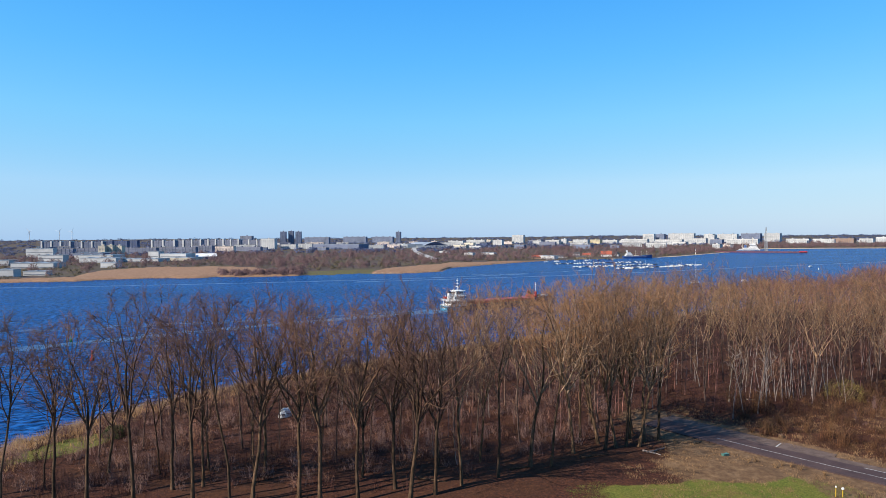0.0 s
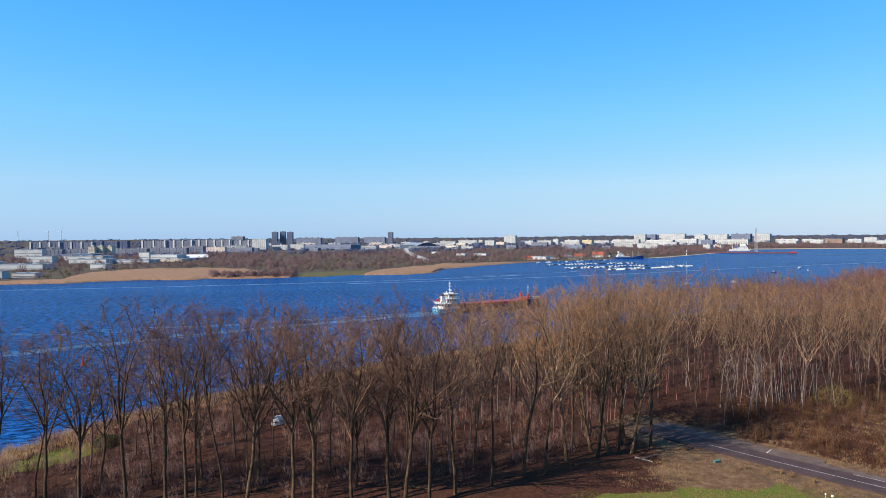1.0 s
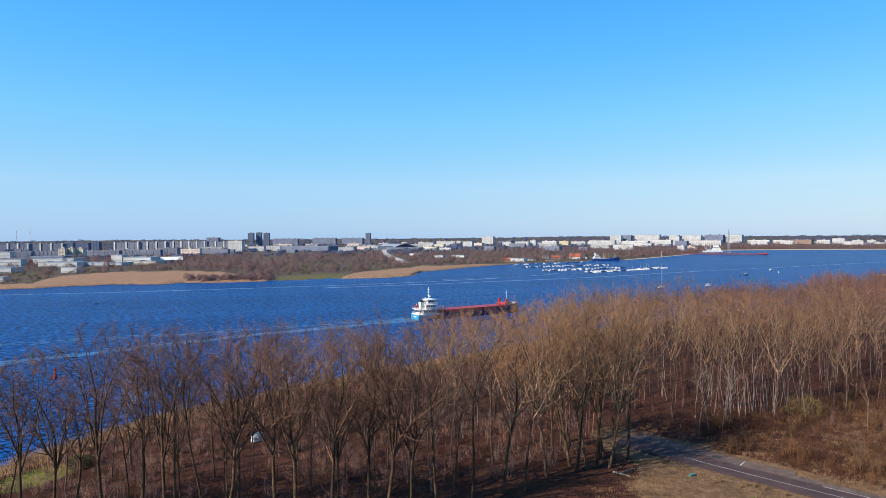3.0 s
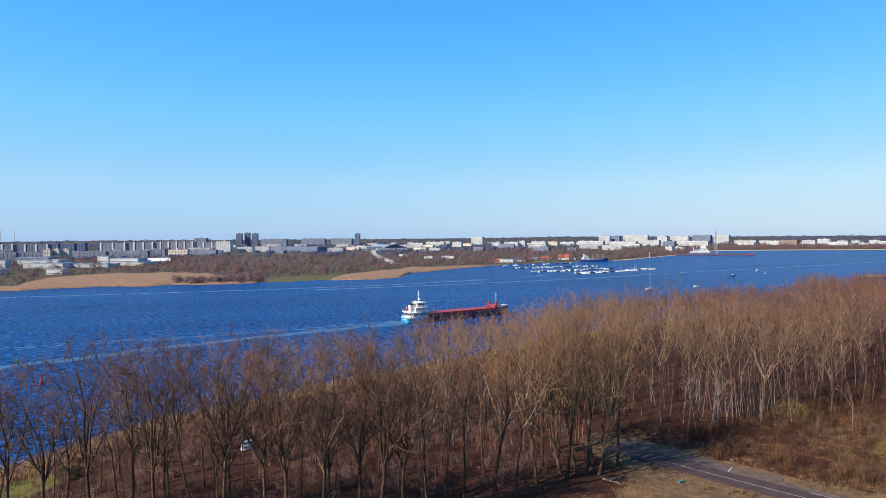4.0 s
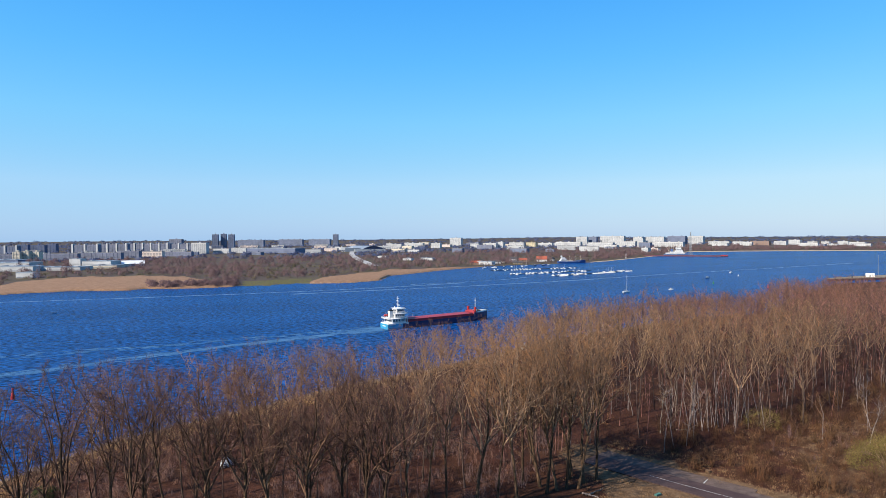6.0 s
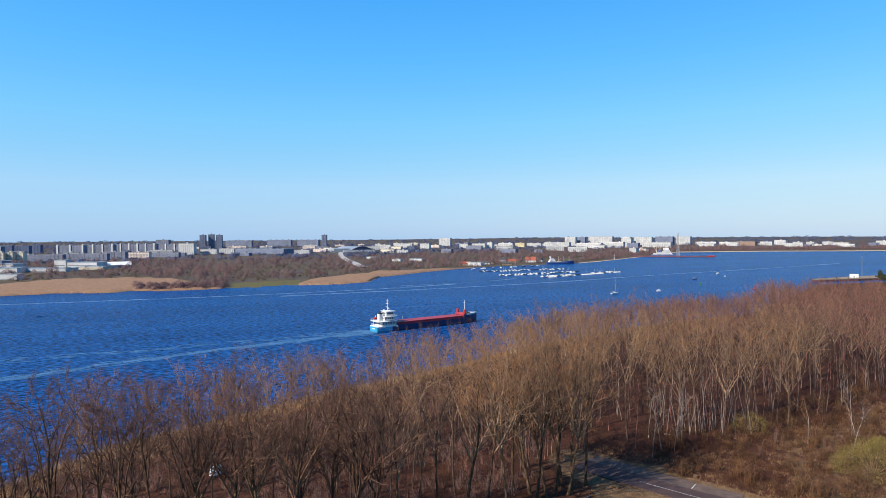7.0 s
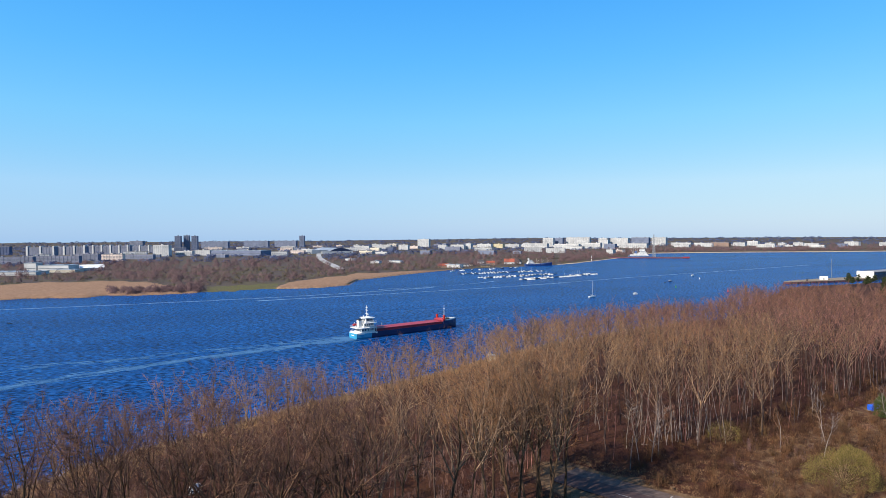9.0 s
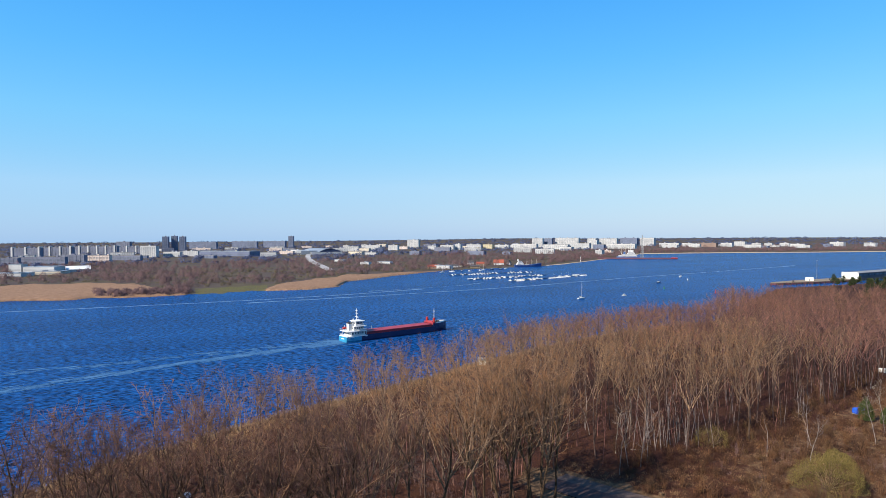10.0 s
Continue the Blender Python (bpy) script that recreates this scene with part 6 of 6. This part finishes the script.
# exhibition hall with an arched roof
root = thing("exhibition_hall", (52, 1965, far_ground(52, 1965)), "exhibition hall with a grey arched metal roof", "hall", turn=14)
footprints.append((52, 1965, 85))
arc = [(-38 + 76 * i / 16, 7 + 11 * math.sin(math.pi * i / 16)) for i in range(17)]
bm = bmesh.new()
near = [bm.verts.new((x, -2, z)) for x, z in arc]
back = [bm.verts.new((x - 30, 110, z)) for x, z in arc]
for i in range(16):
    bm.faces.new((near[i], near[i + 1], back[i + 1], back[i]))
bm.faces.new((near[16], near[0], back[0], back[16]))
bmesh.ops.recalc_face_normals(bm, faces=bm.faces)
part("roof", bm, SHEET, root)
bm = bmesh.new()
bm.faces.new([bm.verts.new((x * 0.96, -2.3, z - 0.5)) for x, z in arc])
bmesh.ops.solidify(bm, geom=bm.faces[:], thickness=0.25)
part("gable_glazing", bm, NAVYWALL, root, "dark blue glazed arched gable")
part("wall", box(-60, 40, -3.5, 60, 0, 7.2), OFFWHITE, root)
part("side_hall", box(-90, -40, 4, 70, 0, 12), SHEET, root)

# motorway ramp
ramp_line = smoothed([(30, 1075), (18, 1200), (0, 1400), (-12, 1600), (-16, 1830), (-10, 2100)])
bm = bmesh.new()
rows = []
for x, y in ramp_line:
    z = far_ground(x, y) + 1.2
    rows.append([bm.verts.new((x + o, y, zz)) for o, zz in ((-7, z - 3), (-7, z), (7, z), (7, z - 3))])
for p, q in zip(rows, rows[1:]):
    for j in range(4):
        bm.faces.new((p[j], p[(j + 1) % 4], q[(j + 1) % 4], q[j]))
bmesh.ops.recalc_face_normals(bm, faces=bm.faces)
CONCRETE_ROAD = coated("pale_concrete_road", (0.3, 0.29, 0.28), 0.9, size=8)
tagged(part("far_road", bm, CONCRETE_ROAD), "pale concrete motorway running to the tunnel", "road", kind="structure")
for x, y in ramp_line:
    footprints.append((x, y, 16))


def house(x, y, turn, w2, d2, h, rise, wall, roof, label):
    root = thing("house", (x, y, far_ground(x, y) - 0.2), label, "house", "waterfront houses", turn)
    footprints.append((x, y, 9))
    w2, d2, h, rise = w2 * 0.8, d2 * 0.85, h * 0.9, rise * 0.85
    body = part("wall", box(-w2 / 2, w2 / 2, -d2 / 2, d2 / 2, 0, h), wall, root)
    bm = bmesh.new()
    g3 = [[bm.verts.new((xx, yy, zz)) for yy, zz in ((-d2 / 2 - 0.6, h - 0.2), (0, h + rise), (d2 / 2 + 0.6, h - 0.2))] for xx in (-w2 / 2 - 0.5, w2 / 2 + 0.5)]
    bm.faces.new(g3[0][::-1])
    bm.faces.new(g3[1])
    for j in range(3):
        bm.faces.new((g3[0][j], g3[0][(j + 1) % 3], g3[1][(j + 1) % 3], g3[1][j]))
    bmesh.ops.recalc_face_normals(bm, faces=bm.faces)
    top = part("roof", bm, roof, root)
    part("chimney", box(w2 * 0.2, w2 * 0.2 + 0.8, -0.4, 0.4, h + rise * 0.5, h + rise + 1.3), BROWNWALL, top)
    for k in range(3):
        xx = -w2 / 2 + w2 * (k + 0.5) / 3
        part("window", box(xx - 0.7, xx + 0.7, -d2 / 2 - 0.08, -d2 / 2 + 0.05, 1.0, 2.4), GLASS, body)


for q in ((219, 1120, -8, 26, 10, 4, 4.5, BROWNWALL, REDTILE, "low house with a red tiled roof on the waterfront"), (374, 1205, -20, 26, 12, 5, 8, OFFWHITE, REDTILE, "house with a steep orange-red tiled roof"), (398, 1212, 60, 14, 9, 5, 6, OFFWHITE, DARKTILE, "white gabled house with a dark roof"), (330, 1190, -12, 20, 10, 5, 4, BROWNWALL, REDTILE, "low brick house with a red roof"), (283, 1165, 70, 12, 9, 4, 6, OFFWHITE, DARKTILE, "white gabled house with a dark roof"), (262, 1150, -10, 30, 9, 4, 3, OFFWHITE, DARKTILE, "long white boathouse with a dark roof"), (320, 1230, -5, 16, 10, 6, 4, OFFWHITE, DARKTILE, "white house with a dark roof among trees"), (300, 1120, -12, 22, 8, 3.6, 2.5, TIMBER, DARKTILE, "timber boathouse beside the marina")):
    house(*q)
block(236, 1112, 34, 12, 6, -12, OFFWHITE, "hall", "white clubhouse with a long window front", SHEET, "waterfront houses")
for q in ((108, 1290, 20, 12, 5, -6), (150, 1300, 30, 12, 5, -8), (60, 1420, 22, 12, 5, -4)):
    block(*q, OFFWHITE, "hall", "small white depot building among scrub", SHEET, "depots")

# wind turbines on the skyline
for x, y in ((-2360, 3800), (-2200, 3830), (-2130, 3840)):
    root = thing("wind_turbine", (x, y, 25), "distant white wind turbine at rest", "wind turbine", "wind turbines")
    part("tower", rod((0, 0, -10), (0, 0, 62), 2.0, 1.2, 8), WHITE, root)
    part("nacelle", box(-1.5, 1.5, -3, 3, 61, 64, 0.4), WHITE, root)
    for k in range(3):
        a2 = radians(90 + 120 * k + x * 7)
        part("blade", rod((0, -3.5, 62.5), (26 * math.cos(a2), -3.5, 62.5 + 26 * math.sin(a2)), 1.1, 0.3, 5), WHITE, root)


# ---- far woods ----
def clump(seed, height, width, spikes, r, low=0.1):
    """A small domed crown of outward twigs for woods far away."""
    r2 = random.Random(seed)
    w3 = Wood()
    for _ in range(spikes):
        a2, up = r2.uniform(0, 6.28), r2.uniform(low - 0.35, 1.0)
        flat = math.sqrt(max(0.0, 1 - up * up))
        tip = Vector((math.cos(a2) * flat * width / 2, math.sin(a2) * flat * width / 2, height * (0.45 + 0.55 * up))) * r2.uniform(0.85, 1.06)
        root = Vector((tip.x * r2.uniform(0.5, 0.85), tip.y * r2.uniform(0.5, 0.85), max(0.0, tip.z - height * r2.uniform(0.12, 0.3))))
        w3.spike(root, tip, r)
    return w3


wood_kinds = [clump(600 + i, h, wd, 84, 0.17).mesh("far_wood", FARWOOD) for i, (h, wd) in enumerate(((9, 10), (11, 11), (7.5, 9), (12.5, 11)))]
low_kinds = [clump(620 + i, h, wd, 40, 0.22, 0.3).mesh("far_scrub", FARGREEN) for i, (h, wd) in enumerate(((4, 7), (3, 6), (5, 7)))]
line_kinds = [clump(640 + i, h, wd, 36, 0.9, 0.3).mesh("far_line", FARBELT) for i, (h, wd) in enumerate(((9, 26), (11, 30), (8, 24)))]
edge_reeds = [tuft(660 + i, 1.7, 2.2, 9, 0.25).mesh("far_reeds", REED) for i in range(2)]


def far_scatter(name, label, material, kinds, seed, count, accept):
    r2 = random.Random(seed)
    copies = []
    tries = 0
    while len(copies) < count and tries < count * 60:
        tries += 1
        b = r2.uniform(-37, 53)
        rf = far_shore(b)
        d = accept(r2, b, rf)
        if d is None:
            continue
        r = rf + d
        x, y = r * math.sin(radians(b)), r * math.cos(radians(b))
        if r > 4600 or any(abs(x - fx) < fr and abs(y - fy) < fr for fx, fy, fr in footprints):
            continue
        s = r2.uniform(0.7, 1.2)
        copies.append((r2.choice(kinds), pose(x, y, far_ground(x, y) - 0.3, 0, 0, r2.uniform(0, 360)) @ Matrix.Diagonal((s, s, s * r2.uniform(0.8, 1.15), 1)), r2.random()))
    ob = join_copies(name, copies, material, None)
    tagged(ob, label, "trees", kind="stuff")


def wood_rule(r2, b, rf):
    reed = table(REED_DEPTH, b)
    d = r2.uniform(12, 800) ** 1.0
    if d < reed + 12 or -10.5 < b < -3.5 and d < 85:
        return None
    if 8 < b < 22 and d < 60 and r2.random() < 0.5:
        return None
    if 21.5 < b and d < 45:
        return None
    if b < -22 and d < 330 and r2.random() < 0.6:
        return None
    x, y = (rf + d) * math.sin(radians(b)), (rf + d) * math.cos(radians(b))
    if noise.noise((x * 0.006, y * 0.006, 3)) < r2.uniform(-0.5, 0.1):
        return None
    return d


def scrub_rule(r2, b, rf):
    reed = table(REED_DEPTH, b)
    d = r2.uniform(8, 450)
    if d < reed + 6 or -10.5 < b < -3.5 and d < 78:
        return None
    if b > 21 and d < 40:
        return None
    return d


def bank_rule(r2, b, rf):
    return r2.uniform(6, 60) if -18 < b < -10.8 else None


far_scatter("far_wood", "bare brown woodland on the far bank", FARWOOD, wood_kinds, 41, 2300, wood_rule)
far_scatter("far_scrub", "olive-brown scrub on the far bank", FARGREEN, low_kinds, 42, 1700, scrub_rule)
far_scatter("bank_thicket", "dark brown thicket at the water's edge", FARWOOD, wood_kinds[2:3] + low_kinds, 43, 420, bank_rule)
far_scatter("far_tree_line", "dark tree belts tinted haze-blue between the far buildings", FARBELT, line_kinds, 44, 2500, lambda r2, b, rf: r2.uniform(700, 3800 if b < 28 else 2500) if b < 28 or r2.random() < 0.8 else None)
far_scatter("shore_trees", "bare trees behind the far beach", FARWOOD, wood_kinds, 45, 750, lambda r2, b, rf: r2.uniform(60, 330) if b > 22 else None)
far_scatter("far_reeds", "tan reeds along the edge of the far bank", REED, edge_reeds, 46, 900, lambda r2, b, rf: r2.uniform(0.5, 6) if table(REED_DEPTH, b) > 8 else None)
for root in near_kinds + lit_kinds + mid_kinds + far_kinds + birch_kinds + pole_kinds + shrub_kinds + [weeds]:
    for ob in (*root.children_recursive, root):
        bpy.data.objects.remove(ob)
